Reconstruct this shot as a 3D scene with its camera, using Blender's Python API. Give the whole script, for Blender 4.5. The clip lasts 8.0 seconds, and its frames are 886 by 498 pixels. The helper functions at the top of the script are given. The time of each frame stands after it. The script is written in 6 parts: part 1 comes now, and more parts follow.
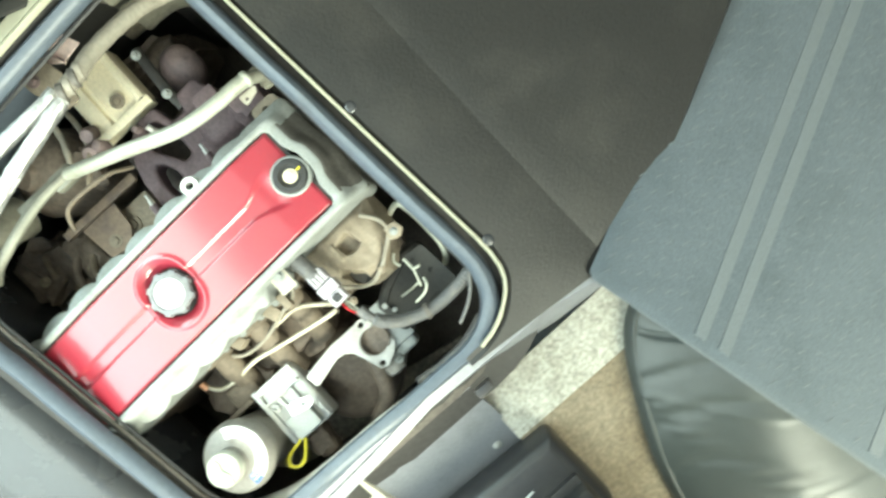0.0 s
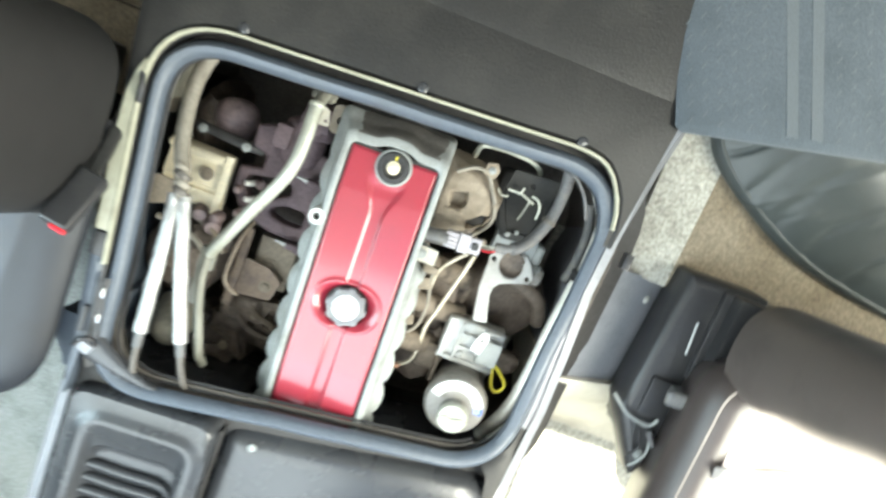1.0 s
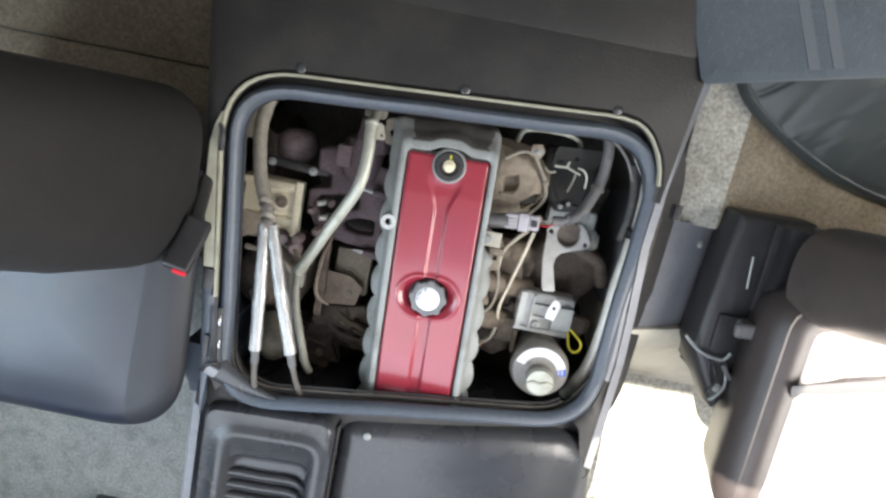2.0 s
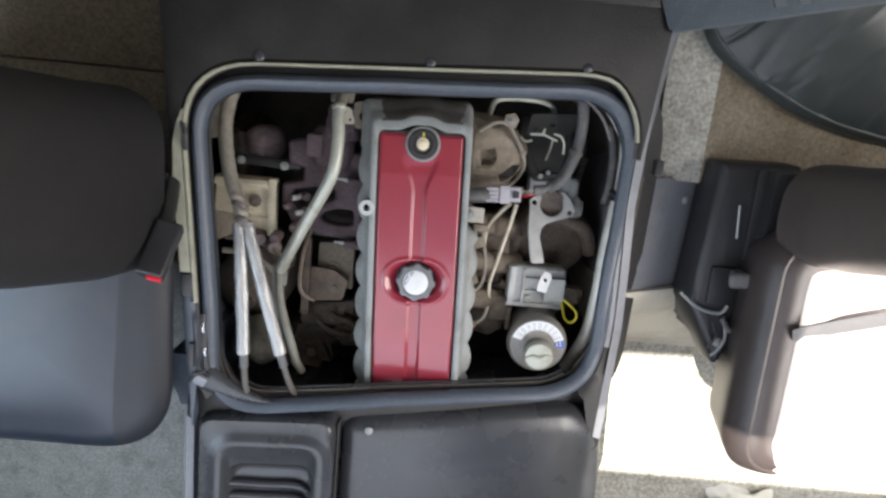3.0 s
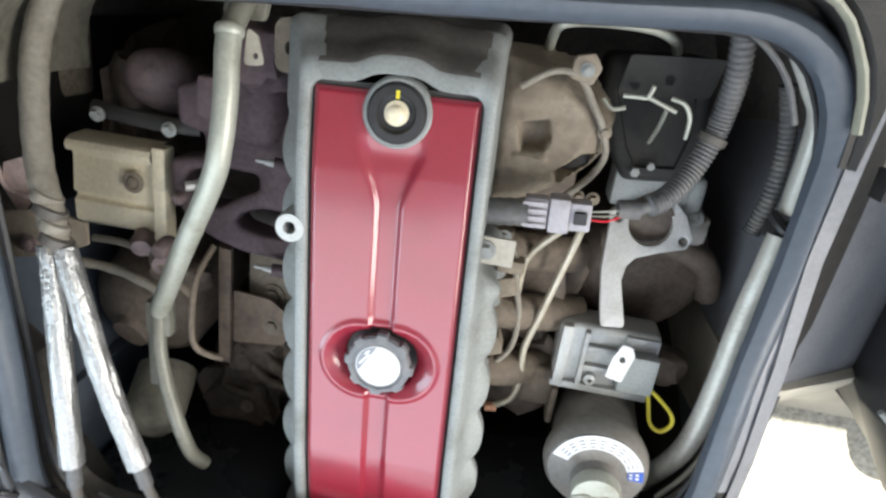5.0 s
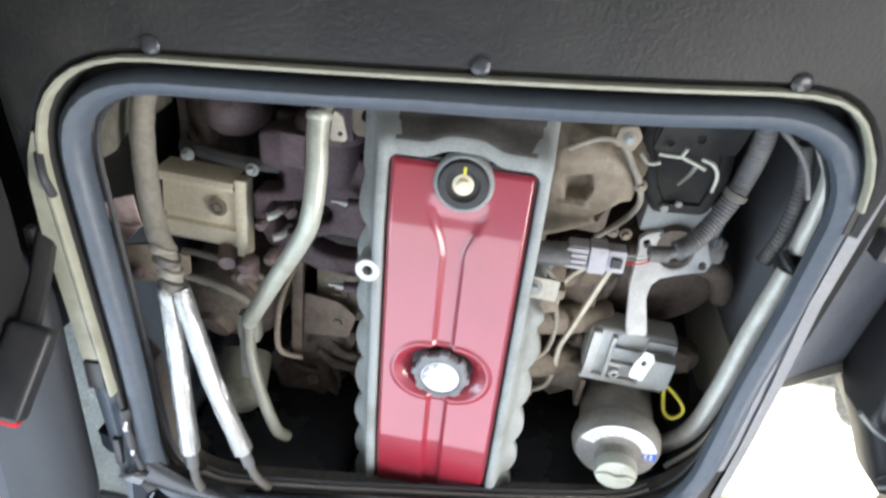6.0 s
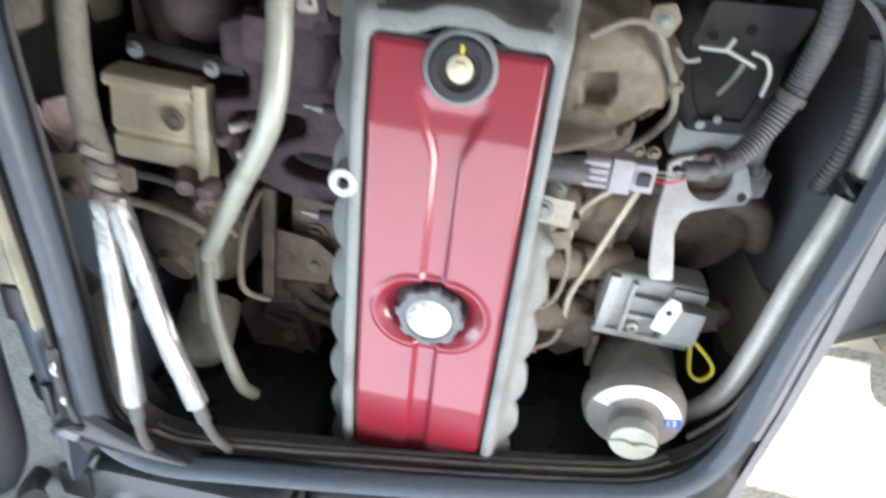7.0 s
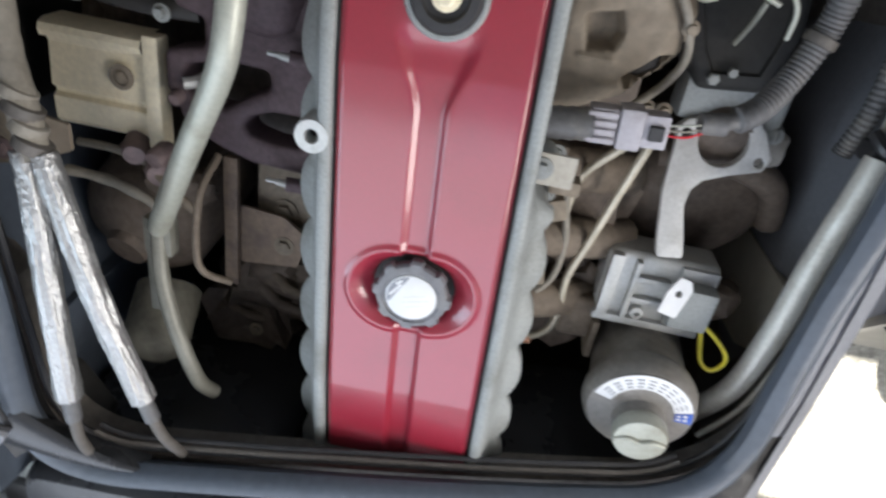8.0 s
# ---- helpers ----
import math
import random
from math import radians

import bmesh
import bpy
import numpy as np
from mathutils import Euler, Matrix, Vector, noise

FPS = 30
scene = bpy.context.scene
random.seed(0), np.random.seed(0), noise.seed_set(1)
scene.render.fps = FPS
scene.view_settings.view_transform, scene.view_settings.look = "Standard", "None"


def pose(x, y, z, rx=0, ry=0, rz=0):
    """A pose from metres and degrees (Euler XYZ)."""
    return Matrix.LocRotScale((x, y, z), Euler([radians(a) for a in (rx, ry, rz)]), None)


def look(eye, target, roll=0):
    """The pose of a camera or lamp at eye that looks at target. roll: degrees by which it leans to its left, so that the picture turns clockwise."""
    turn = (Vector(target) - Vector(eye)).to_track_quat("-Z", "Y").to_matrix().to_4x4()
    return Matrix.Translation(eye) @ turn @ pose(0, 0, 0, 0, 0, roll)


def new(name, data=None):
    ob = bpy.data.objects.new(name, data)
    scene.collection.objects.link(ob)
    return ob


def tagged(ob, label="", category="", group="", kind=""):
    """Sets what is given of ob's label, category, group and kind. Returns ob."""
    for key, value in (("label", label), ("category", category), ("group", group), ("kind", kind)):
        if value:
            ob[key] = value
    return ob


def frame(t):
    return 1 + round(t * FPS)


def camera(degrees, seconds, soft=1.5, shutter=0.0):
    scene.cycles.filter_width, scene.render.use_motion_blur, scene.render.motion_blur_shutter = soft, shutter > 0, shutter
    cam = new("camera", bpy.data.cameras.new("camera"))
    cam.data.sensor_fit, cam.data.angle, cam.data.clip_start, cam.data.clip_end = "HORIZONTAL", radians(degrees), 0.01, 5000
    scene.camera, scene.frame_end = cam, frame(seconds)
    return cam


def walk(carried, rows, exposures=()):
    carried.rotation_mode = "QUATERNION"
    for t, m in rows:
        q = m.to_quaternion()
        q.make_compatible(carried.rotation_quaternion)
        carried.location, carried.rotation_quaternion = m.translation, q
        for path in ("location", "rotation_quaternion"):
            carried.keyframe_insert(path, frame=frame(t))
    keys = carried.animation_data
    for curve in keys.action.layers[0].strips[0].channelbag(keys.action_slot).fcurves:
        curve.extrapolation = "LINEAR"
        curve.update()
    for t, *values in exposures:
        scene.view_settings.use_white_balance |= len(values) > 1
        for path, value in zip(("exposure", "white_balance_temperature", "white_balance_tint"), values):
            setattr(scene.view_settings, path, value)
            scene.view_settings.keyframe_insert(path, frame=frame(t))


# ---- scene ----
cam = camera(70.5, 8.0, soft=2.5, shutter=0.5)
PATH = [
    (0, (0.029, 0.032, 0.901), (-0.025, -0.015, -1.098), -83.4),
    (0.5, (-0.04, 0.021, 0.893), (-0.038, -0.212, -1.094), -142.8),
    (1, (-0.153, 0.002, 1.008), (-0.052, -0.342, -0.96), -174.5),
    (1.5, (-0.202, 0.041, 1.11), (-0.137, -0.373, -0.846), -172.0),
    (1.7, (-0.2, 0.029, 1.109), (-0.215, -0.389, -0.846), -163.5),
    (2.8, (-0.223, -0.021, 1.097), (-0.139, -0.463, -0.851), 176.0),
    (3, (-0.196, -0.033, 1.086), (-0.153, -0.444, -0.87), 179.5),
    (3.5, (-0.077, -0.1, 0.974), (-0.139, -0.571, -0.969), -167.7),
    (4, (-0.08, -0.121, 0.789), (-0.274, -0.467, -1.172), -146.5),
    (4.2, (-0.094, -0.11, 0.679), (-0.322, -0.379, -1.29), -135.2),
    (5.3, (-0.141, 0.086, 0.521), (-0.29, -0.793, -1.27), -159.0),
    (5.5, (-0.167, 0.138, 0.551), (-0.316, -0.768, -1.225), -158.3),
    (6, (-0.186, 0.178, 0.559), (-0.333, -0.848, -1.151), -162.0),
    (6.5, (-0.203, 0.159, 0.506), (-0.426, -0.971, -1.129), -158.4),
    (7, (-0.169, 0.054, 0.496), (-0.321, -0.982, -1.208), -160.7),
    (7.5, (-0.126, 0.009, 0.473), (-0.204, -1.039, -1.228), -162.3),
    (8, (-0.168, -0.019, 0.451), (-0.274, -1.007, -1.285), -162.7),
]

EXPOSURES = [(0.0, 3.3, 7400, -12), (0.5, 3.25, 7300, -8), (1.0, 3.03, 6950, 0), (1.5, 2.40, 6850, 7), (3.0, 1.52, 6750, 13), (3.5, 1.07, 6850, 14), (4.0, 1.25, 6900, 12),
             (5.5, 2.22, 6650, 8), (6.5, 2.25, 6550, 10), (7.0, 2.25, 6550, 10), (8.0, 1.65, 6600, 12)]
walk(cam, [(t, look(eye, target, roll)) for t, eye, target, roll in PATH], EXPOSURES)

SKY, SUN = 0.06, 5.0
P_FRONT, P_RIGHT, P_LEFT, P_REAR = 5.6, 9.8, 3.0, 0.7

# ---- light: hazy midday sun, sky through the cab's windows ----
world = bpy.data.worlds.new("sky")
scene.world = world
world.use_nodes = True
wn = world.node_tree.nodes
sky = wn.new("ShaderNodeTexSky")
sky.sky_type, sky.sun_disc = "NISHITA", False
sky.sun_elevation, sky.sun_rotation = radians(71.0), radians(-73.1)
wn["Background"].inputs["Strength"].default_value = SKY
world.node_tree.links.new(sky.outputs["Color"], wn["Background"].inputs["Color"])
sun_data = bpy.data.lights.new("sun", "SUN")
sun_data.energy, sun_data.angle, sun_data.color = SUN, radians(0.6), (1.0, 0.95, 0.86)
sun = new("sun", sun_data)
sun.matrix_world = look((-0.33, 0.10, 1.0), (0.0, 0.0, 0.0))


def window_lamp(name, eye, target, w, h, power, color):
    data = bpy.data.lights.new(name, "AREA")
    data.shape, data.size, data.size_y, data.energy, data.color = "RECTANGLE", w, h, power, color
    ob = new(name, data)
    ob.matrix_world = look(eye, target)
    return ob


# Windscreen stand-in, stretched back under the roof to spread the red panel's sheen.
window_lamp("windscreen_sheen_lamp", (-0.5, -1.13, 1.135), (-0.5, -0.71, 0.23), 1.5, 1.15, P_FRONT, (0.82, 0.90, 1.0))
window_lamp("door_daylight", (1.12, -0.35, 0.75), (0.0, -0.2, 0.0), 1.1, 0.7, P_RIGHT, (1.0, 0.97, 0.92))
window_lamp("far_door_daylight", (-1.32, -0.64, 0.75), (-0.2, -0.48, 0.0), 0.74, 0.6, P_LEFT, (0.64, 0.83, 1.0))
window_lamp("rear_window_daylight", (-0.1, 2.65, 0.75), (-0.1, 0.0, 0.3), 1.6, 0.6, P_REAR, (0.95, 0.97, 1.0))


# ---- materials ----
def material(name, base, rough=0.5, metal=0.0, grain=90.0, vary=0.15, bump=0.1, stain=None, stain_size=7.0,
             stain_cover=0.45, coat=0.0, random_shade=0.0, sheen=0.0, rough_vary=0.12):
    """Base colour with fine grain, broad stains, uneven gloss and relief."""
    m = bpy.data.materials.new(name)
    m.use_nodes = True
    nt = m.node_tree
    n, link = nt.nodes, nt.links.new
    b = n["Principled BSDF"]
    b.inputs["Metallic"].default_value = metal
    if coat:
        b.inputs["Coat Weight"].default_value = coat
        b.inputs["Coat Roughness"].default_value = 0.07
    if sheen:
        b.inputs["Sheen Weight"].default_value = sheen
    tc = n.new("ShaderNodeTexCoord")
    fine = n.new("ShaderNodeTexNoise")
    fine.inputs["Scale"].default_value, fine.inputs["Detail"].default_value = grain, 4.0
    broad = n.new("ShaderNodeTexNoise")
    broad.inputs["Scale"].default_value, broad.inputs["Detail"].default_value = stain_size, 6.0
    broad.inputs["Roughness"].default_value = 0.62
    for t in (fine, broad):
        link(tc.outputs["Object"], t.inputs["Vector"])
    ramp = n.new("ShaderNodeMapRange")
    ramp.inputs["From Min"].default_value, ramp.inputs["From Max"].default_value = stain_cover, stain_cover + 0.22
    link(broad.outputs["Fac"], ramp.inputs["Value"])
    mix = n.new("ShaderNodeMix")
    mix.data_type = "RGBA"
    other = stain or tuple(c * (1 - vary) for c in base)
    mix.inputs["A"].default_value, mix.inputs["B"].default_value = (*base, 1), (*other, 1)
    link(ramp.outputs["Result"], mix.inputs["Factor"])
    hsv = n.new("ShaderNodeHueSaturation")
    link(mix.outputs["Result"], hsv.inputs["Color"])
    val = n.new("ShaderNodeMapRange")
    val.inputs["From Min"].default_value, val.inputs["From Max"].default_value = 0.25, 0.75
    val.inputs["To Min"].default_value, val.inputs["To Max"].default_value = 1 - vary, 1 + vary
    link(fine.outputs["Fac"], val.inputs["Value"])
    link(val.outputs["Result"], hsv.inputs["Value"])
    if random_shade:
        info = n.new("ShaderNodeObjectInfo")
        rv = n.new("ShaderNodeMapRange")
        rv.inputs["To Min"].default_value, rv.inputs["To Max"].default_value = 1 - random_shade, 1 + random_shade
        link(info.outputs["Random"], rv.inputs["Value"])
        mul = n.new("ShaderNodeMath")
        mul.operation = "MULTIPLY"
        link(val.outputs["Result"], mul.inputs[0])
        link(rv.outputs["Result"], mul.inputs[1])
        link(mul.outputs[0], hsv.inputs["Value"])
    link(hsv.outputs["Color"], b.inputs["Base Color"])
    rr = n.new("ShaderNodeMapRange")
    rr.inputs["To Min"].default_value = max(0.02, rough - rough_vary)
    rr.inputs["To Max"].default_value = min(1.0, rough + rough_vary)
    link(broad.outputs["Fac"], rr.inputs["Value"])
    link(rr.outputs["Result"], b.inputs["Roughness"])
    if bump:
        bp = n.new("ShaderNodeBump")
        bp.inputs["Strength"].default_value, bp.inputs["Distance"].default_value = bump, 0.002
        link(fine.outputs["Fac"], bp.inputs["Height"])
        link(bp.outputs["Normal"], b.inputs["Normal"])
    return m


RED = material("red_enamel", (0.27, 0.012, 0.030), 0.42, 0.0, 260, 0.05, 0.02, (0.235, 0.013, 0.028), 14, 0.52, coat=1.0, rough_vary=0.05)
RED.node_tree.nodes["Principled BSDF"].inputs["Coat Roughness"].default_value = 0.14
# Bay, block and gasket tones are lifted to stand in for haze.
BAY = material("dusty_brown_bay_wall", (0.115, 0.102, 0.090), 0.75, 0.0, 120, 0.25, 0.3, (0.055, 0.048, 0.042), 9, 0.5)
RUNNER = material("dusty_brown_runner", (0.135, 0.108, 0.082), 0.75, 0.1, 120, 0.25, 0.4, (0.07, 0.054, 0.04), 16, 0.48)
SHADE_GREY = material("shaded_grey_casting", (0.085, 0.080, 0.074), 0.7, 0.1, 200, 0.2, 0.25, (0.055, 0.050, 0.045), 14, 0.5)
OLIVE = material("dull_olive_casting", (0.150, 0.143, 0.115), 0.75, 0.1, 120, 0.2, 0.3, (0.05, 0.046, 0.036), 12, 0.5)
PINK_FOIL = material("pink_tinged_foil", (0.74, 0.60, 0.58), 0.38, 0.2, 140, 0.15, 0.3, (0.30, 0.20, 0.19), 60, 0.5)
ALLOY = material("cast_alloy", (0.27, 0.285, 0.28), 0.6, 0.2, 340, 0.14, 0.16, (0.18, 0.185, 0.172), 16, 0.5)
ALLOY_BRIGHT = material("machined_alloy", (0.46, 0.47, 0.46), 0.5, 0.35, 300, 0.10, 0.12, (0.33, 0.33, 0.31), 22, 0.52)
MACHINED = material("bright_machined_face", (0.55, 0.55, 0.537), 0.48, 0.25, 300, 0.10, 0.12, (0.43, 0.425, 0.40), 26, 0.53)
RUST = material("orange_rust", (0.25, 0.095, 0.055), 0.85, 0.0, 260, 0.3, 0.4, (0.10, 0.045, 0.033), 60, 0.5)
CAST_DUSTY = material("dusty_casting", (0.240, 0.203, 0.158), 0.8, 0.1, 160, 0.22, 0.35, (0.15, 0.12, 0.09), 20, 0.48)
CAST_PURPLE = material("heat_tinted_casting", (0.100, 0.071, 0.079), 0.72, 0.15, 170, 0.25, 0.35, (0.058, 0.040, 0.043), 18, 0.5)
CAST_BROWN = material("oily_brown_casting", (0.125, 0.098, 0.078), 0.66, 0.1, 130, 0.28, 0.4, (0.062, 0.047, 0.037), 15, 0.47)
CAST_DARK = material("grimy_block", (0.085, 0.072, 0.066), 0.72, 0.1, 110, 0.3, 0.4, (0.050, 0.042, 0.039), 12, 0.5)
ZINC = material("yellow_zinc", (0.80, 0.72, 0.54), 0.42, 0.15, 200, 0.10, 0.10, (0.64, 0.52, 0.34), 24, 0.56)
CREAM = material("cream_body_paint", (0.34, 0.335, 0.26), 0.42, 0.0, 80, 0.06, 0.05, (0.24, 0.23, 0.175), 12, 0.52)
# Cream lightened for the riser to stand in for glare on that side.
RISER_PAINT = material("glare_lifted_cream", (0.56, 0.53, 0.45), 0.45, 0.0, 80, 0.08, 0.08, (0.42, 0.385, 0.31), 10, 0.52)
RAIL_TUBE = material("pale_dusty_tube", (0.60, 0.59, 0.54), 0.45, 0.25, 240, 0.10, 0.08, (0.46, 0.44, 0.385), 26, 0.5)
STEEL_PIPE = material("zinc_plated_pipe", (0.40, 0.41, 0.355), 0.46, 0.35, 240, 0.10, 0.08, (0.30, 0.295, 0.24), 26, 0.5)
DULL_PIPE = material("dull_grey_green_pipe", (0.20, 0.197, 0.165), 0.5, 0.2, 240, 0.10, 0.08, (0.14, 0.134, 0.108), 26, 0.5)
TUBE_TAN = material("plated_thin_tube", (0.50, 0.46, 0.37), 0.44, 0.5, 260, 0.12, 0.08, (0.34, 0.30, 0.22), 30, 0.5)
FOIL = material("foil_sleeve", (0.36, 0.36, 0.355), 0.34, 0.7, 300, 0.16, 0.6, (0.36, 0.36, 0.35), 70, 0.5)
TAPE = material("aged_cloth_tape", (0.235, 0.215, 0.18), 0.66, 0.0, 170, 0.14, 0.3, (0.165, 0.145, 0.115), 30, 0.5)
TAPE_DARK = material("dark_tape_band", (0.10, 0.09, 0.08), 0.6, 0.0, 170, 0.2, 0.2)
RUBBER = material("black_rubber", (0.028, 0.028, 0.030), 0.55, 0.0, 140, 0.2, 0.15, (0.05, 0.048, 0.045), 18, 0.55)
SEAL = material("blue_grey_seal_rubber", (0.070, 0.086, 0.110), 0.46, 0.0, 120, 0.12, 0.12, (0.068, 0.08, 0.096), 10, 0.5)
GASKET = material("dark_gasket", (0.036, 0.034, 0.033), 0.6, 0.0, 120, 0.2, 0.1)
TRIM = material("grained_dark_plastic", (0.014, 0.0138, 0.0137), 0.50, 0.0, 240, 0.16, 0.42, (0.030, 0.0285, 0.026), 5, 0.5)
CONSOLE = material("grey_console_plastic", (0.034, 0.036, 0.040), 0.27, 0.0, 460, 0.10, 0.14, (0.05, 0.052, 0.055), 6, 0.5)
LEDGE = material("grey_painted_panel", (0.205, 0.214, 0.236), 0.45, 0.0, 200, 0.10, 0.08, (0.165, 0.171, 0.186), 14, 0.5)
MATT_BLACK = material("matt_black_coating", (0.019, 0.019, 0.018), 0.75, 0.0, 160, 0.25, 0.2, (0.030, 0.028, 0.026), 25, 0.52)
VINYL = material("dark_seat_vinyl", (0.015, 0.020, 0.031), 0.33, 0.0, 520, 0.08, 0.22, (0.028, 0.029, 0.032), 8, 0.5)
VINYL_MATT = material("dull_dark_vinyl", (0.015, 0.0145, 0.0145), 0.66, 0.0, 420, 0.1, 0.25, (0.012, 0.012, 0.012), 8, 0.5)
VINYL_SIDE = material("shaded_side_vinyl", (0.013, 0.015, 0.020), 0.54, 0.0, 420, 0.1, 0.25, (0.013, 0.0135, 0.016), 8, 0.5)
TRIM.node_tree.nodes["Principled BSDF"].inputs["Specular IOR Level"].default_value = 0.42
VINYL_MATT.node_tree.nodes["Principled BSDF"].inputs["Specular IOR Level"].default_value = 0.3
BOLSTER = material("brown_bolster_vinyl", (0.050, 0.040, 0.038), 0.36, 0.0, 520, 0.08, 0.22, (0.036, 0.029, 0.027), 8, 0.5)
CHROME = material("dulled_chrome", (0.42, 0.43, 0.45), 0.22, 0.9, 200, 0.10, 0.05, (0.25, 0.25, 0.26), 60, 0.5)
# Base lifted to stand in for veiling glare over the right seat.
VINYL_BROWN = material("glare_lifted_vinyl", (0.074, 0.061, 0.055), 0.42, 0.0, 520, 0.08, 0.22, (0.050, 0.041, 0.037), 8, 0.5)
PLEAT = material("green_grey_vinyl", (0.042, 0.050, 0.050), 0.42, 0.0, 420, 0.08, 0.2, (0.032, 0.038, 0.038), 9, 0.5)
FABRIC = material("blue_grey_fabric", (0.072, 0.088, 0.104), 0.9, 0.0, 420, 0.28, 0.6, (0.058, 0.072, 0.084), 10, 0.5, sheen=0.2)
FABRIC_BAND = material("light_woven_band", (0.098, 0.113, 0.126), 0.9, 0.0, 600, 0.2, 0.4, (0.1, 0.115, 0.125), 20, 0.5, sheen=0.2)
CARPET_GREY = material("speckled_grey_carpet", (0.185, 0.20, 0.197), 0.97, 0.0, 190, 0.34, 0.9, (0.125, 0.137, 0.134), 26, 0.48, sheen=0.15)
CARPET_BEIGE = material("worn_brown_carpet", (0.215, 0.180, 0.130), 0.97, 0.0, 150, 0.34, 0.9, (0.150, 0.118, 0.078), 7, 0.47, sheen=0.15)
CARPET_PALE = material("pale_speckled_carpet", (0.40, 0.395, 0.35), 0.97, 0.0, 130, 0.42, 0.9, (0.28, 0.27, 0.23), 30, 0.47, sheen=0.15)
# Pale so the unseen roof bounces fill light into the bay.
HEADLINER = material("pale_headliner", (0.62, 0.61, 0.585), 0.95, 0.0, 300, 0.06, 0.2, (0.55, 0.54, 0.51), 3, 0.5)
WALL_TRIM = material("grey_side_trim", (0.40, 0.405, 0.41), 0.7, 0.0, 300, 0.08, 0.2, (0.34, 0.34, 0.34), 3, 0.5)
BLACK_PLASTIC = material("black_plastic", (0.022, 0.022, 0.024), 0.42, 0.0, 200, 0.15, 0.08, (0.035, 0.034, 0.034), 16, 0.5)
CONNECTOR = material("grey_connector_plastic", (0.36, 0.345, 0.375), 0.48, 0.0, 180, 0.1, 0.08, (0.21, 0.195, 0.19), 30, 0.5)
CONDUIT = material("dusty_corrugated_conduit", (0.105, 0.105, 0.108), 0.55, 0.0, 200, 0.18, 0.15, (0.165, 0.155, 0.14), 34, 0.5)
CANISTER = material("dusty_grey_canister", (0.21, 0.20, 0.185), 0.5, 0.25, 160, 0.14, 0.15, (0.135, 0.118, 0.10), 18, 0.5)
WHITE_LABEL = material("white_label", (0.66, 0.67, 0.68), 0.4, 0.0, 120, 0.04, 0.02, (0.66, 0.66, 0.65), 30, 0.55)
BLUE_INK = material("blue_label_ink", (0.035, 0.10, 0.42), 0.45, 0.0, 150, 0.06, 0.0)
BROWN_PLATE = material("rust_brown_plate", (0.20, 0.145, 0.105), 0.6, 0.1, 160, 0.2, 0.15, (0.115, 0.085, 0.07), 30, 0.5)
FAINT_INK = material("faint_label_print", (0.52, 0.53, 0.53), 0.45, 0.0, 150, 0.04, 0.0)
CAP_GREY = material("dusty_grey_plastic", (0.145, 0.147, 0.158), 0.40, 0.0, 220, 0.12, 0.12, (0.19, 0.187, 0.184), 40, 0.5)
GREY_INK = material("grey_label_ink", (0.22, 0.23, 0.26), 0.5, 0.0, 150, 0.06, 0.0)
YELLOW = material("yellow_loop_plastic", (0.68, 0.58, 0.045), 0.45, 0.0, 200, 0.1, 0.05, (0.52, 0.42, 0.05), 40, 0.5)
RED_PLASTIC = material("red_button_plastic", (0.65, 0.025, 0.04), 0.38, 0.0, 200, 0.06, 0.03)
COPPER = material("copper_cap", (0.52, 0.27, 0.17), 0.45, 0.5, 200, 0.15, 0.1, (0.36, 0.2, 0.14), 40, 0.5)
PINK_SHIELD = material("tarnished_heat_shield", (0.23, 0.175, 0.175), 0.6, 0.3, 130, 0.2, 0.25, (0.12, 0.085, 0.088), 22, 0.48)
BELT = material("woven_belt_webbing", (0.10, 0.10, 0.105), 0.75, 0.0, 500, 0.15, 0.25)
BAG = material("thin_white_plastic", (0.66, 0.66, 0.62), 0.45, 0.0, 60, 0.06, 0.1)
ASPHALT = material("grey_ground", (0.17, 0.165, 0.155), 0.95, 0.0, 30, 0.25, 0.5, (0.12, 0.115, 0.105), 1.2, 0.5)
SUNLIT_PALE = material("pale_sunlit_seat", (0.56, 0.52, 0.50), 0.9, 0.0, 420, 0.12, 0.3, (0.48, 0.44, 0.42), 10, 0.5)
DUSTY_PLATE = material("dusty_plated_steel", (0.40, 0.375, 0.32), 0.55, 0.2, 200, 0.1, 0.1, (0.29, 0.265, 0.22), 40, 0.5)
SMOKED = material("dark_instrument_plastic", (0.05, 0.05, 0.052), 0.5, 0.0, 200, 0.1, 0.1)


GLASS = bpy.data.materials.new("clear_glass")
GLASS.use_nodes = True
gb = GLASS.node_tree.nodes["Principled BSDF"]
gb.inputs["Transmission Weight"].default_value, gb.inputs["Roughness"].default_value, gb.inputs["IOR"].default_value = 1.0, 0.02, 1.45


# ---- building tools ----
def thing(name, loc, label, category, group="", kind=""):
    ob = new(name)
    ob.empty_display_size = 0.05
    ob.location = loc
    return tagged(ob, label, category, group, kind)


def finish(name, bm, mat, smooth=True, angle=38):
    bmesh.ops.recalc_face_normals(bm, faces=bm.faces)
    me = bpy.data.meshes.new(name)
    if smooth:
        for f in bm.faces:
            f.smooth = True
        for e in bm.edges:
            if len(e.link_faces) == 2 and e.calc_face_angle(0) > radians(angle):
                e.smooth = False
    bm.to_mesh(me)
    bm.free()
    me.materials.append(mat)
    return me


def part(name, bm, mat, parent, label="", smooth=True, angle=38):
    ob = new(name, finish(name, bm, mat, smooth, angle))
    if parent:
        ob.parent = parent
        ob.matrix_parent_inverse = Matrix.Translation(-parent.location)
    return tagged(ob, label)


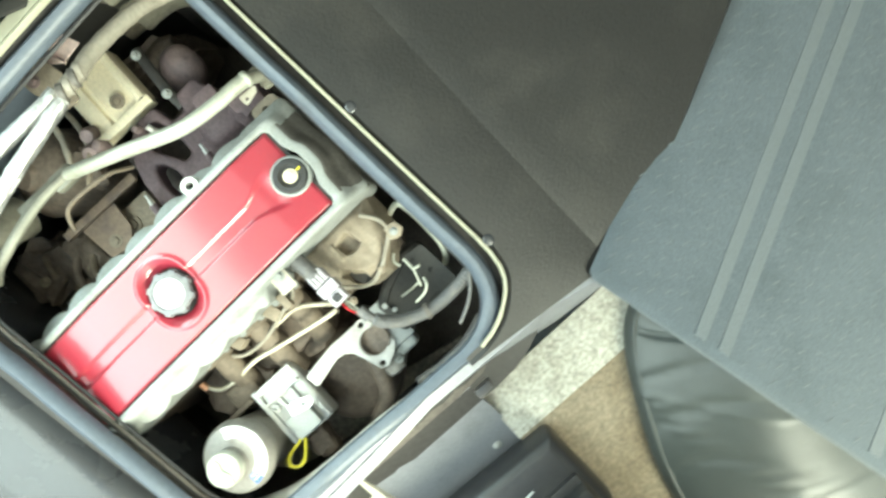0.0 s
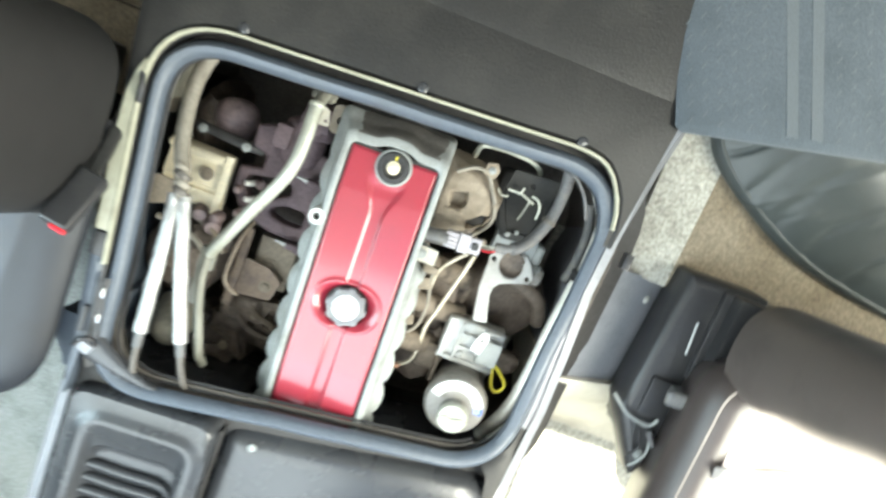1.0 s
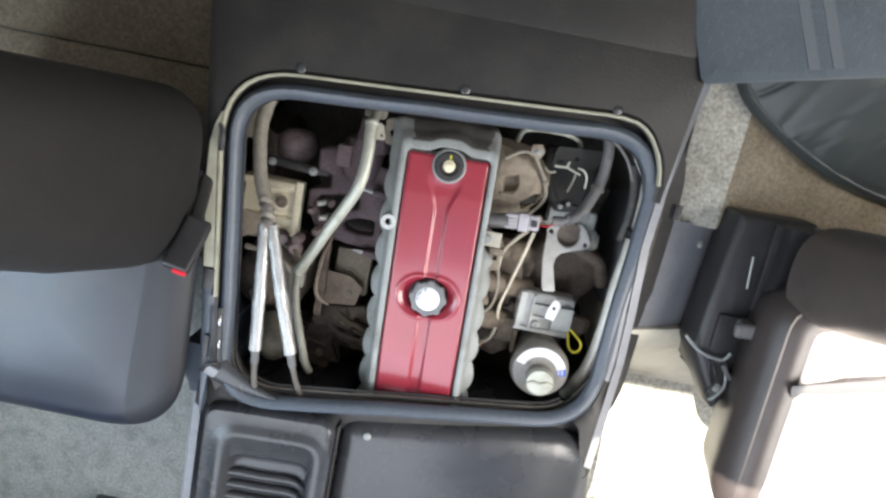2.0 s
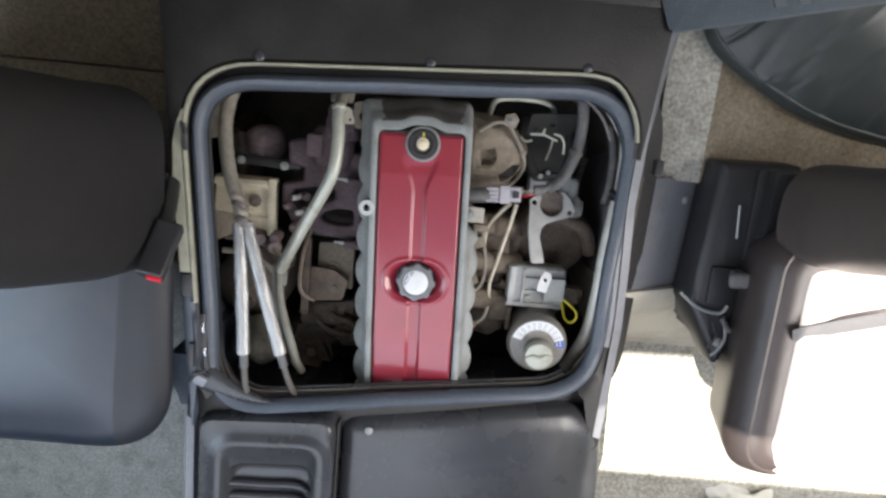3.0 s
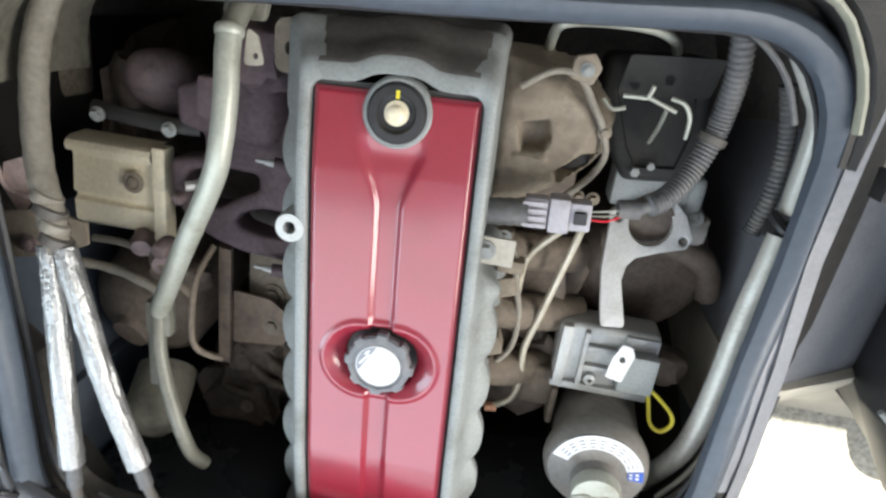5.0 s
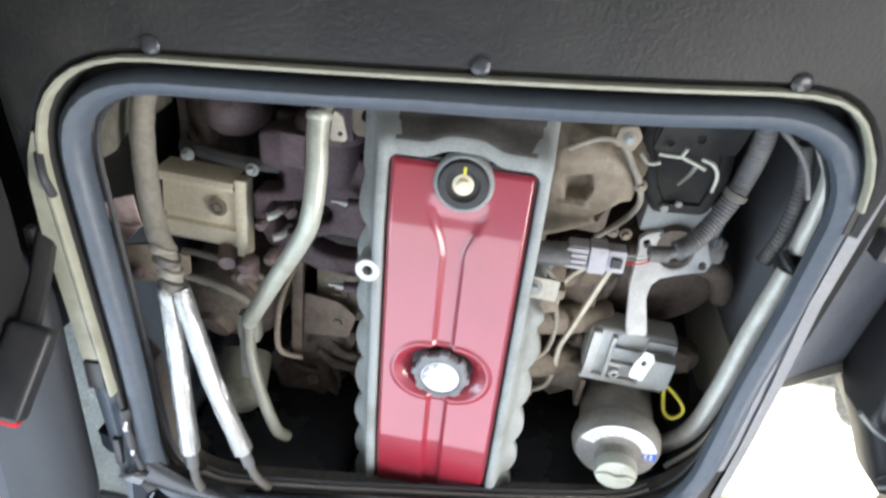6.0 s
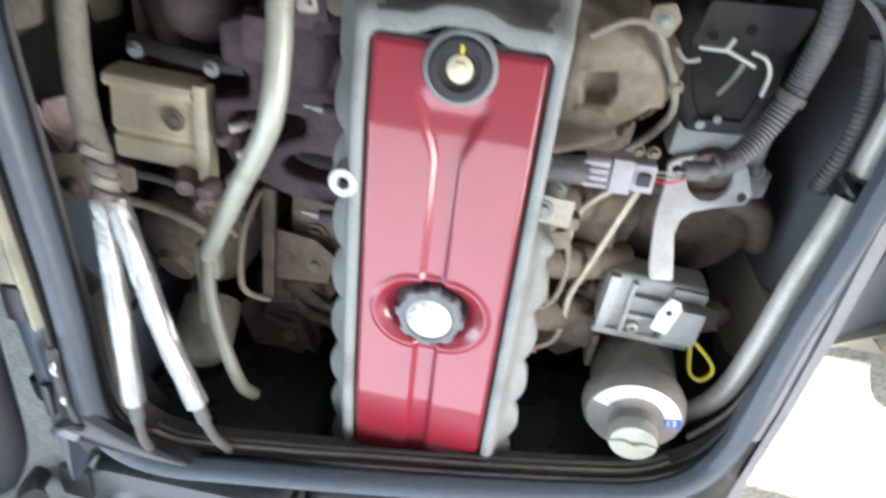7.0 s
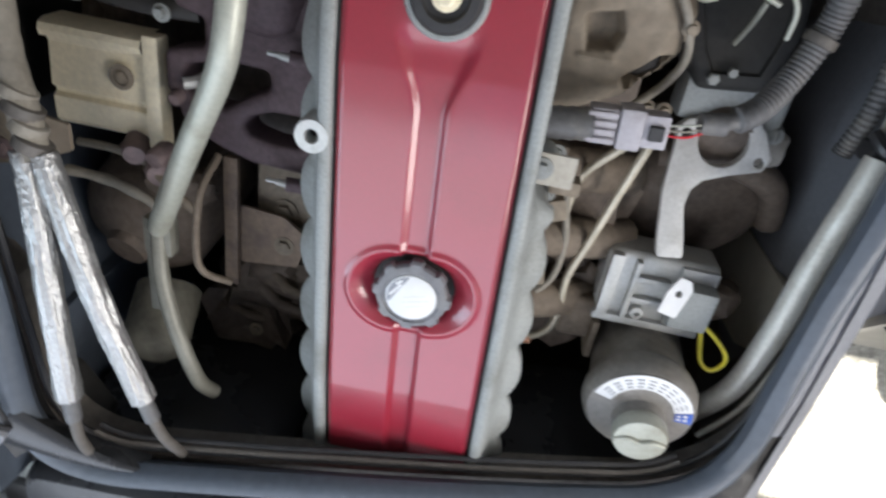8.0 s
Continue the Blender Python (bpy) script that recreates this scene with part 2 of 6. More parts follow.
def solid(name, bm, mat, label, category, kind="", group="", smooth=True, angle=38):
    """A thing that is one mesh."""
    return tagged(new(name, finish(name, bm, mat, smooth, angle)), label, category, group, kind)


def loft(bm, loops, closed=True, cap_first=False, cap_last=False):
    rings = [[bm.verts.new(p) for p in loop] for loop in loops]
    n = len(rings[0])
    for a, b in zip(rings, rings[1:]):
        for i in range(n if closed else n - 1):
            j = (i + 1) % n
            bm.faces.new((a[i], a[j], b[j], b[i]))
    if cap_first:
        bm.faces.new(rings[0])
    if cap_last:
        bm.faces.new(rings[-1])
    return bm


def loop_of(corners, radii, off=0.0, n=8):
    """A polygon's outline, anticlockwise, moved outwards by off, its corners rounded."""
    pts, m = [], len(corners)
    if not isinstance(radii, (list, tuple)):
        radii = [radii] * m
    moved = []
    for i in range(m):
        p0, p1, p2 = (Vector(corners[k % m]) for k in (i - 1, i, i + 1))
        d1, d2 = (p1 - p0).normalized(), (p2 - p1).normalized()
        n1, n2 = Vector((d1.y, -d1.x)), Vector((d2.y, -d2.x))
        moved.append(p1 + (n1 + n2) * (off / max(0.2, 1 + n1.dot(n2))))
    for i in range(m):
        p0, p1, p2 = (moved[k % m] for k in (i - 1, i, i + 1))
        d1, d2 = (p1 - p0).normalized(), (p2 - p1).normalized()
        turn = d1.angle(d2)
        r = max(0.0015, radii[i] + off)
        cut = min(r * math.tan(turn / 2), 0.49 * (p1 - p0).length, 0.49 * (p2 - p1).length)
        a, b = p1 - d1 * cut, p1 + d2 * cut
        for k in range(n):
            s = k / (n - 1)
            pts.append(a * (1 - s) ** 2 + p1 * 2 * s * (1 - s) + b * s * s)
    return pts


def at_z(loop, z):
    return [(p[0], p[1], z) for p in loop]


def box(bm, lo, hi, bevel=0.0, segments=2, m=None):
    c = [(a + b) / 2 for a, b in zip(lo, hi)]
    s = [abs(b - a) for a, b in zip(lo, hi)]
    mat = Matrix.Translation(c) @ Matrix.Diagonal((*s, 1))
    geo = bmesh.ops.create_cube(bm, size=1.0, matrix=mat)
    verts = geo["verts"]
    if bevel:
        edges = list({e for v in verts for e in v.link_edges})
        out = bmesh.ops.bevel(bm, geom=edges, offset=bevel, segments=segments, affect="EDGES", profile=0.6)
        verts = list({v for f in out["faces"] for v in f.verts} | {v for v in verts if v.is_valid})
    if m is not None:
        bmesh.ops.transform(bm, matrix=m, verts=verts)
    return bm


def revolve(bm, profile, m=None, n=28, wobble=None):
    """profile: (radius, height) pairs, turned about z."""
    rings = []
    for r, z in profile:
        ring = []
        for k in range(n):
            a = 2 * math.pi * k / n
            rr = r * (wobble(a, z) if wobble else 1)
            p = Vector((rr * math.cos(a), rr * math.sin(a), z))
            ring.append(m @ p if m is not None else p)
        rings.append(ring)
    return loft(bm, rings, True, profile[0][0] > 1e-5, profile[-1][0] > 1e-5)


def smooth_path(pts, per=6):
    pts = [Vector(p) for p in pts]
    out = []
    for i in range(len(pts) - 1):
        p0, p1, p2, p3 = pts[max(i - 1, 0)], pts[i], pts[i + 1], pts[min(i + 2, len(pts) - 1)]
        for k in range(per):
            t = k / per
            out.append(0.5 * (2 * p1 + (p2 - p0) * t + (2 * p0 - 5 * p1 + 4 * p2 - p3) * t * t + (3 * p1 - p0 - 3 * p2 + p3) * t ** 3))
    out.append(pts[-1])
    return out


def tube(bm, pts, r, n=12, per=6, radius=None, squash=1.0):
    """A pipe along a smooth path; radius(s, angle) may vary it (s from 0 to 1)."""
    path = smooth_path(pts, per) if per else [Vector(p) for p in pts]
    up = Vector((0.31, 0.17, 0.93))
    rings, total = [], len(path) - 1
    for i, p in enumerate(path):
        d = (path[min(i + 1, total)] - path[max(i - 1, 0)]).normalized()
        side = d.cross(up).normalized()
        up = side.cross(d).normalized()
        ring = []
        for k in range(n):
            a = 2 * math.pi * k / n
            rr = r * (radius(i / total, a) if radius else 1)
            ring.append(p + side * (rr * math.cos(a)) + up * (rr * squash * math.sin(a)))
        rings.append(ring)
    return loft(bm, rings, True, True, True)


def plate(bm, outline, holes, z0, z1, m=None):
    """A flat plate with holes: outline and holes are loops of (x, y)."""
    edges = []
    for lp in [outline, *holes]:
        vs = [bm.verts.new((p[0], p[1], z0)) for p in lp]
        edges += [bm.edges.new((vs[i], vs[(i + 1) % len(vs)])) for i in range(len(vs))]
    faces = [f for f in bmesh.ops.triangle_fill(bm, edges=edges, use_beauty=True)["geom"] if isinstance(f, bmesh.types.BMFace)]
    ext = bmesh.ops.extrude_face_region(bm, geom=faces)
    moved = [v for v in ext["geom"] if isinstance(v, bmesh.types.BMVert)]
    bmesh.ops.translate(bm, vec=(0, 0, z1 - z0), verts=moved)
    if m is not None:
        bmesh.ops.transform(bm, matrix=m, verts=bm.verts)
    return bm


def cast_plate(bm, outline, holes, radius, z0, z1, soft):
    """A cast plate with rounded edges: outline and holes are anticlockwise corners."""
    fill = []
    for corners, way in [(outline, -1)] + [(h, 1) for h in holes]:
        rows = [at_z(loop_of(corners, radius, way * soft * o, 5), z) for o, z in ((0.0, z0), (0.0, z1 - soft), (0.12, z1 - 0.5 * soft), (0.45, z1 - 0.15 * soft), (1.0, z1))]
        loft(bm, rows)
        fill.append([(p[0], p[1]) for p in rows[-1]])
    edges = []
    for lp in fill:
        vs = [bm.verts.new((*p, z1)) for p in lp]
        edges += [bm.edges.new((vs[i], vs[(i + 1) % len(vs)])) for i in range(len(vs))]
    bmesh.ops.triangle_fill(bm, edges=edges, use_beauty=True)
    bmesh.ops.remove_doubles(bm, verts=bm.verts, dist=0.0001)
    return bm


def ring_pts(cx, cy, r, n=20, sx=1.0):
    return [(cx + sx * r * math.cos(2 * math.pi * k / n), cy + r * math.sin(2 * math.pi * k / n)) for k in range(n)]


def hexbolt(bm, m, r=0.006, h=0.005, washer=True):
    if washer:
        revolve(bm, [(0, 0), (r * 1.55, 0), (r * 1.55, h * 0.3), (r * 0.9, h * 0.32)], m, 18)
    revolve(bm, [(r, h * 0.3), (r, h * 0.9), (r * 0.85, h), (0, h)], m, 6)
    return bm


def lump(bm, center, size, rough=0.12, seed=0.0, m=None, n=3):
    """A cast, uneven rounded mass."""
    geo = bmesh.ops.create_icosphere(bm, subdivisions=n, radius=1.0)
    c = Vector(center)
    for v in geo["verts"]:
        d = v.co.copy()
        p = Vector([math.copysign(abs(a) ** 0.62, a) for a in d])
        k = 1 + rough * noise.noise(d * 2.1 + Vector((seed, 3.1, seed * 0.7)))
        v.co = Vector((p.x * size[0] * k, p.y * size[1] * k, p.z * size[2] * k))
    if m is not None:
        bmesh.ops.transform(bm, matrix=m, verts=geo["verts"])
    bmesh.ops.translate(bm, vec=c, verts=geo["verts"])
    return bm


def BM():
    return bmesh.new()


def frame_wall(name, axis, where, thick, lo, hi, hole, mat, label):
    """A wall square to x or y, with one opening: lo, hi and hole are (along, z) ranges."""
    outer = [(lo[0], lo[1]), (hi[0], lo[1]), (hi[0], hi[1]), (lo[0], hi[1])]
    bm = BM()
    inner = loop_of([(hole[0], hole[1]), (hole[2], hole[1]), (hole[2], hole[3]), (hole[0], hole[3])], 0.07, 0, 6) if hole else None
    plate(bm, outer, [inner] if inner else [], 0, thick)
    if axis == "x":
        m = Matrix(((0, 0, 1, where), (1, 0, 0, 0), (0, 1, 0, 0), (0, 0, 0, 1)))
    else:
        m = Matrix(((1, 0, 0, 0), (0, 0, 1, where), (0, 1, 0, 0), (0, 0, 0, 1)))
    bmesh.ops.transform(bm, matrix=m, verts=bm.verts)
    return solid(name, bm, mat, label, "wall", "structure", smooth=False)


# ---- the cab: ground, floors, walls, roof ----
bm = BM()
box(bm, (-300, -300, -1.0), (300, 300, -0.9))
solid("ground", bm, ASPHALT, "grey dusty ground outside the van", "ground", "structure", smooth=False)

FLOOR, REAR, FOOTWELL = -0.22, -0.17, -0.48
bm = BM()
plate(bm, [(-1.33, -1.67), (0.10, -1.67), (0.10, -0.65), (-0.602, -0.66), (-0.602, -0.42), (-0.715, -0.37), (-0.715, -0.10), (-1.33, -0.10)], [], FLOOR - 0.05, FLOOR)
# Coloured paler than the front carpet so its sun patch burns out white.
solid("floor_front", bm, CARPET_GREY, "speckled grey carpet in the front footwell", "floor", "structure", smooth=False)
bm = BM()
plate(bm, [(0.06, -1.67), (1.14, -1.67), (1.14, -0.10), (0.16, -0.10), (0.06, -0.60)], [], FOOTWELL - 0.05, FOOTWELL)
solid("floor_footwell", bm, CARPET_PALE, "speckled carpet in the deep footwell, made paler so the sun patch burns white", "floor", "structure", smooth=False)
bm = BM()
box(bm, (0.235, -0.112, REAR - 0.04), (1.14, 2.68, REAR + 0.012), 0.012)
solid("floor_rear", bm, CARPET_BEIGE, "worn brown carpet beside the engine box", "floor", "structure")
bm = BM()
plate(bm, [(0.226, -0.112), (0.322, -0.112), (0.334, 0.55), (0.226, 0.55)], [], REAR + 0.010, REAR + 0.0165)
solid("floor_strip", bm, CARPET_PALE, "paler speckled strip on the carpet along the engine box", "carpet", "structure", smooth=False)
bm = BM()
box(bm, (-1.33, 0.0, REAR - 0.04), (-0.665, 2.68, REAR), 0.012)
solid("floor_side", bm, CARPET_BEIGE, "worn brown carpet behind the front seat", "floor", "structure")
bm = BM()
box(bm, (-0.66, 0.74, REAR - 0.04), (0.235, 2.68, REAR - 0.004), 0.01)
solid("floor_back", bm, CARPET_BEIGE, "worn brown carpet behind the engine box", "floor", "structure")
bm = BM()
box(bm, (-1.33, -0.16, FLOOR - 0.02), (-0.67, 0.0, REAR - 0.005), 0.01)
solid("floor_step", bm, CARPET_BEIGE, "carpeted step beneath the front seat", "floor step", "structure")

# Left opening kept short so the wall shades the carpet behind the seat.
frame_wall("wall_left", "x", -1.40, 0.07, (-1.7, -0.45), (2.7, 1.36), (-1.05, 0.32, -0.20, 1.10), WALL_TRIM, "grey trimmed cab side with its window opening")
frame_wall("wall_right", "x", 1.14, 0.07, (-1.7, -0.45), (2.7, 1.36), (-1.0, -0.30, 0.30, 1.20), WALL_TRIM, "grey trimmed cab side with the door open")
# Front wall is unseen; its top is raised to cut the panel's reflection.
frame_wall("wall_front", "y", -1.74, 0.07, (-1.4, -0.45), (1.2, 0.92), None, WALL_TRIM, "unseen cab front below the windscreen, raised to darken low reflections")
frame_wall("wall_rear", "y", 2.68, 0.07, (-1.4, -0.45), (1.2, 1.36), (-1.0, 0.40, 0.85, 1.10), WALL_TRIM, "van rear with its window opening")
# Unseen pane, added so that no sun reaches the left floor.
bm = BM()
box(bm, (-1.372, -1.06, 0.31), (-1.366, -0.19, 1.11))
tagged(new("sun_block_pane", finish("sun_block_pane", bm, GLASS, False)), "unseen clear pane added to stop sun at the side opening", "window", "", "structure")
# Unseen roof; the stepped notch is cut to shape the sun patches.
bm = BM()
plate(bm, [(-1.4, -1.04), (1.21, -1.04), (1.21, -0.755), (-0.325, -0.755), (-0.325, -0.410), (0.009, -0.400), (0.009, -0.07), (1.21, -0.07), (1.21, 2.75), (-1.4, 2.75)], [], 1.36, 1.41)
solid("ceiling", bm, HEADLINER, "unseen pale headliner, notched to shape the sun patches", "ceiling", "structure", smooth=False)
bm = BM()
box(bm, (-1.33, -1.67, 0.0), (1.13, -1.15, 0.58), 0.06, 3)
solid("dashboard", bm, SMOKED, "dark plastic dashboard below the windscreen", "dashboard", "structure")

# ---- engine box: trim, lip, seal and bay ----
OPEN = [(-0.532, -0.566), (0.095, -0.482), (0.108, 0.022), (-0.578, -0.022)]
RADII = [0.075, 0.095, 0.085, 0.085]
NARC = 10


def dense(loop):
    """Adds six points to each straight run between the rounded corners."""
    out = []
    for k in range(4):
        arc = loop[k * NARC:(k + 1) * NARC]
        a, b = arc[-1], loop[((k + 1) * NARC) % len(loop)]
        out += arc + [a + (b - a) * (i / 7) for i in range(1, 7)]
    return out


def opening(off):
    return dense(loop_of(OPEN, RADII, off, NARC))


def three_sides(loop):
    """The open run from the foot of one side round the back to the foot of the other."""
    return loop[NARC + 10:] + loop[:4]


# Camera's position near 3 s; scaling about it leaves that view unchanged.
VIEW_EYE = Vector((-0.2, -0.035, 1.10))


def slope(x, y):
    """How far the hatch plane stands above the engine's, fitted to the camera's view: it falls about nine degrees
    towards the side ledge.
    """
    u = x + 0.225
    w = min(1.0, max(0.0, (0.05 - y) / 0.39))
    return -0.15 * u - 0.10 * u * u - 0.40 * max(0.0, u) ** 3 - 0.045 * w * min(1.0, max(0.0, (x - 0.128) / 0.035))


def sag(bm):
    """Lays the hatch frame into its sloping plane along the camera's rays, so it looks the same from there; what stands
    on the floor stays there.
    """
    for v in bm.verts:
        dz = slope(v.co.x, v.co.y) * min(1.0, max(0.0, (v.co.z + 0.22) / 0.23))
        v.co = VIEW_EYE + (v.co - VIEW_EYE) * ((VIEW_EYE.z - v.co.z - dz) / (VIEW_EYE.z - v.co.z))
    return bm


def ease_left(bm, most=0.010):
    """The seal hugs the lip along the side by the buckle."""
    for v in bm.verts:
        v.co.x -= most * min(1.0, max(0.0, (-0.46 - v.co.x) / 0.07)) * min(1.0, max(0.0, (0.03 - v.co.y) / 0.08))
    return bm


def ease_right(bm, most):
    """Along the other side the frame stands a little further out."""
    for v in bm.verts:
        v.co.x += most * min(1.0, max(0.0, (v.co.x - 0.03) / 0.05)) * min(1.0, max(0.0, (-0.02 - v.co.y) / 0.06)) * min(1.0, max(0.0, (v.co.y + 0.50) / 0.10))
    return bm


def ease_lip(bm):
    """Along the ledge side the lip and its trim stand close against the seal."""
    for v in bm.verts:
        v.co.x -= 0.018 * min(1.0, max(0.0, (v.co.x - 0.06) / 0.06)) * min(1.0, max(0.0, (0.205 - v.co.x) / 0.04)) * min(1.0, max(0.0, (v.co.y + 0.32) / 0.15)) * min(1.0, max(0.0, (0.17 - v.co.y) / 0.08))
    return bm


def lift(bm, by):
    """Raises the top of a moulding along the camera's rays, so it looks the same from there."""
    for v in bm.verts:
        dz = by * min(1.0, max(0.0, (v.co.z + 0.22) / 0.2))
        v.co = VIEW_EYE + (v.co - VIEW_EYE) * ((VIEW_EYE.z - v.co.z - dz) / (VIEW_EYE.z - v.co.z))
    return bm


def droop(bm):
    """The console's far side falls away towards the footwell, moved along the camera's rays."""
    for v in bm.verts:
        t = min(1.0, max(0.0, (v.co.x + 0.12) / 0.27))
        dz = -0.085 * t * t * min(1.0, max(0.0, (v.co.z + 0.22) / 0.2))
        v.co = VIEW_EYE + (v.co - VIEW_EYE) * ((VIEW_EYE.z - v.co.z - dz) / (VIEW_EYE.z - v.co.z))
    return bm


surround = thing("engine_box_surround", (-0.22, 0.09, -0.17), "dark grained plastic surround of the open engine hatch", "engine box", kind="structure")
bm = BM()
out_corners = [(-0.598, -0.640), (0.140, -0.600), (0.168, 0.178), (-0.655, 0.178)]
outer = lambda off: dense(loop_of(out_corners, [0.03, 0.03, 0.012, 0.012], off, NARC))
prof = [(three_sides(opening(0.041)), 0.050), (three_sides(opening(0.046)), 0.0555), (three_sides(outer(-0.012)), 0.0555), (three_sides(outer(0.0)), 0.0525),
        (three_sides(outer(0.012)), 0.025), (three_sides(outer(0.030)), -0.06), (three_sides(outer(0.044)), -0.20), (three_sides(outer(0.046)), FLOOR + 0.002), (three_sides(outer(0.047)), FOOTWELL + 0.002)]
for lp, z in prof:
    for i, p in enumerate(lp):
        if p[1] > 0.17 and z < 0.045:
            lp[i] = Vector((p[0], 0.1775))
        elif p[0] < -0.5 and p[1] < -0.02:
            edge_x = -0.578 + (-0.022 - p[1]) / 0.544 * 0.046 - 0.062 - 0.10 * max(0.0, 0.05 - z) * 0.4
            if z < 0.02:
                edge_x -= 0.07 * min(1.0, max(0.0, (p[1] + 0.38) / 0.06))
            k = min(1.0, (-0.02 - p[1]) / 0.06)
            lp[i] = Vector((p[0] + k * (max(p[0], edge_x) - p[0]), p[1]))
        elif p[0] > 0.1 and z < 0.045:
            k = min(1.0, max(0.0, (0.05 - p[1]) / 0.2))
            lp[i] = Vector((p[0] - k * (0.012 + 0.06 * (0.05 - max(z, -0.2))), p[1]))
loft(bm, [at_z(lp[12:42], z) for lp, z in prof], closed=False)
part("trim_frame", sag(ease_lip(bm)), TRIM, surround)
bm = BM()
loft(bm, [at_z(lp[41:-2], z) for lp, z in prof], closed=False)
part("side_flange", sag(bm), SEAL, surround, "blue-grey painted side flange")
bm = BM()
prof = [(three_sides(opening(0.026)), 0.022), (three_sides(opening(0.0265)), 0.036), (three_sides(opening(0.030)), 0.0405)] + [(lp, z - (0.008 if k < 3 else 0.0)) for k, (lp, z) in enumerate(prof)][1:]
turn = next(i for i, p in enumerate(three_sides(opening(0.030))) if p[1] > -0.10)
loft(bm, [at_z(lp[5:turn + 1], z) for lp, z in prof], closed=False)
part("side_flange", sag(ease_lip(bm)), LEDGE, surround, "grey painted metal side flange")
# Front end of the same flange, coloured dark to blend with the console.
bm = BM()
loft(bm, [at_z(lp[:6], z) for lp, z in prof], closed=False)
part("flange_dark_end", sag(ease_lip(bm)), TRIM, surround, "side flange's front end, coloured dark to blend with the console")
bm = BM()
loft(bm, [at_z(lp[turn:13], z) for lp, z in prof], closed=False)
part("side_trim", sag(ease_lip(bm)), TRIM, surround, "dark trim beside the hatch")
bm = BM()
rows = []
for y, dz in ((0.1640, 0.0010), (0.1680, 0.0015), (0.20, 0.0012), (0.26, 0.0), (0.34, 0.0), (0.42, 0.0), (0.50, 0.0), (0.58, 0.0), (0.66, 0.0), (0.715, 0.0), (0.72, -0.003), (0.74, -0.24)):
    right = 0.168 - 0.253 * (y - 0.1805) / 0.54
    row = [(-0.70, y, -0.19), (-0.657, y, 0.048 + dz)] + [(-0.652 + (right + 0.652) * i / 24, y, 0.0545 + dz) for i in range(25)] + [(right + 0.004, y, 0.048 + dz), (right + 0.045, y, -0.19)]
    rows.append([(p[0], p[1], max(p[2], -0.19)) for p in row])
loft(bm, rows, closed=False)
part("rear_panel", sag(bm), TRIM, surround)
bm = BM()
lip = [(0.0345, 0.050), (0.0345, 0.057), (0.0360, 0.0600), (0.0385, 0.0600), (0.0400, 0.057), (0.0400, 0.040)]
loft(bm, [at_z(opening(o)[33:63], z) for o, z in lip], closed=False)
part("lip", sag(ease_lip(bm)), CREAM, surround, "pale painted metal lip")
# Inner wall of the lip, coloured black so the groove reads dark.
bm = BM()
loft(bm, [at_z(three_sides(opening(o))[12:], z) for o, z in ((0.035, 0.018), (0.035, 0.049), (0.041, 0.049), (0.047, 0.052))], closed=False)
part("groove_wall", sag(ease_lip(bm)), GASKET, surround, "lip's inner wall, coloured black to darken the groove")
bm = BM()
loft(bm, [at_z(opening(o), z) for o, z in ((0.018, 0.018), (0.035, 0.018), (0.050, 0.014), (0.078, 0.004))])
part("channel", sag(bm), GASKET, surround, "black groove outside the seal")
bm = BM()
prof = [(0.022, 0.020), (0.004, 0.020), (-0.001, 0.029), (0.001, 0.039), (0.007, 0.0455), (0.014, 0.0475), (0.020, 0.0435), (0.0240, 0.035), (0.0235, 0.024), (0.020, 0.020)]
lps = []
for o, z in prof:
    lp = []
    for p in opening(o):
        w = noise.noise(Vector((p[0] * 9, p[1] * 9, 4.0))) * 0.0035
        if p[1] < -0.45:
            w += 0.006 * min(1.0, max(0.0, (p[0] + 0.33) / 0.04)) - 0.004
        lp.append((p[0] + w * 0.6, p[1] + w, z + w * 0.6 + 0.008 * min(1.0, max(0.0, (-p[1] - 0.35) / 0.15))))
    lps.append(lp)
loft(bm, lps)
part("door_seal", sag(ease_right(ease_left(bm), 0.006)), SEAL, surround, "blue-grey rubber sealing strip")
bm = BM()
lps = []
for k in range(7):
    a = math.pi * 2 * k / 6
    lps.append([(p[0], p[1] + 0.002 * noise.noise(Vector((p[0] * 12, p[1] * 12, 9.0))), 0.016 + 0.0035 * math.sin(a)) for p in opening(0.001 + 0.0035 * math.cos(a))])
loft(bm, lps)
part("seal_lip", sag(ease_right(ease_left(bm), 0.013)), RUBBER, surround, "thin dark lip inside the seal")
for off, z, mat in ((-0.0040, 0.0175, TAPE_DARK), (-0.0090, 0.0125, RUBBER)):
    bm = BM()
    lps = []
    for k in range(7):
        a = math.pi * 2 * k / 6
        lps.append([(p[0], p[1] + 0.0015 * noise.noise(Vector((p[0] * 14, off * 900, 3.0))), z + 0.0026 * math.sin(a)) for p in opening(off + 0.0026 * math.cos(a))[5:21]])
    loft(bm, lps, closed=False)
    part("seal_bead", sag(bm), mat, surround, "thin dark rubber bead inside the seal")
bm = BM()
loft(bm, [at_z(opening(o), z) for o, z in ((0.030, 0.016), (0.012, 0.016), (0.012, -0.02), (0.03, -0.06), (0.05, -0.14), (0.05, -0.50))], cap_last=True)
for v in bm.verts:
    if v.co.y < -0.40 and v.co.z < -0.03:
        v.co.y -= 0.085
    if v.co.x < -0.45 and v.co.z < -0.03:
        v.co.x -= 0.05 + (0.03 if -0.36 < v.co.y < -0.06 else 0.0)
    if v.co.x < -0.5 and -0.36 < v.co.y < -0.11 and -0.03 < v.co.z < 0.0:
        v.co.x -= 0.085
part("bay_wall", sag(ease_right(ease_left(bm), 0.022)), BAY, surround, "dirty painted wall of the engine bay")

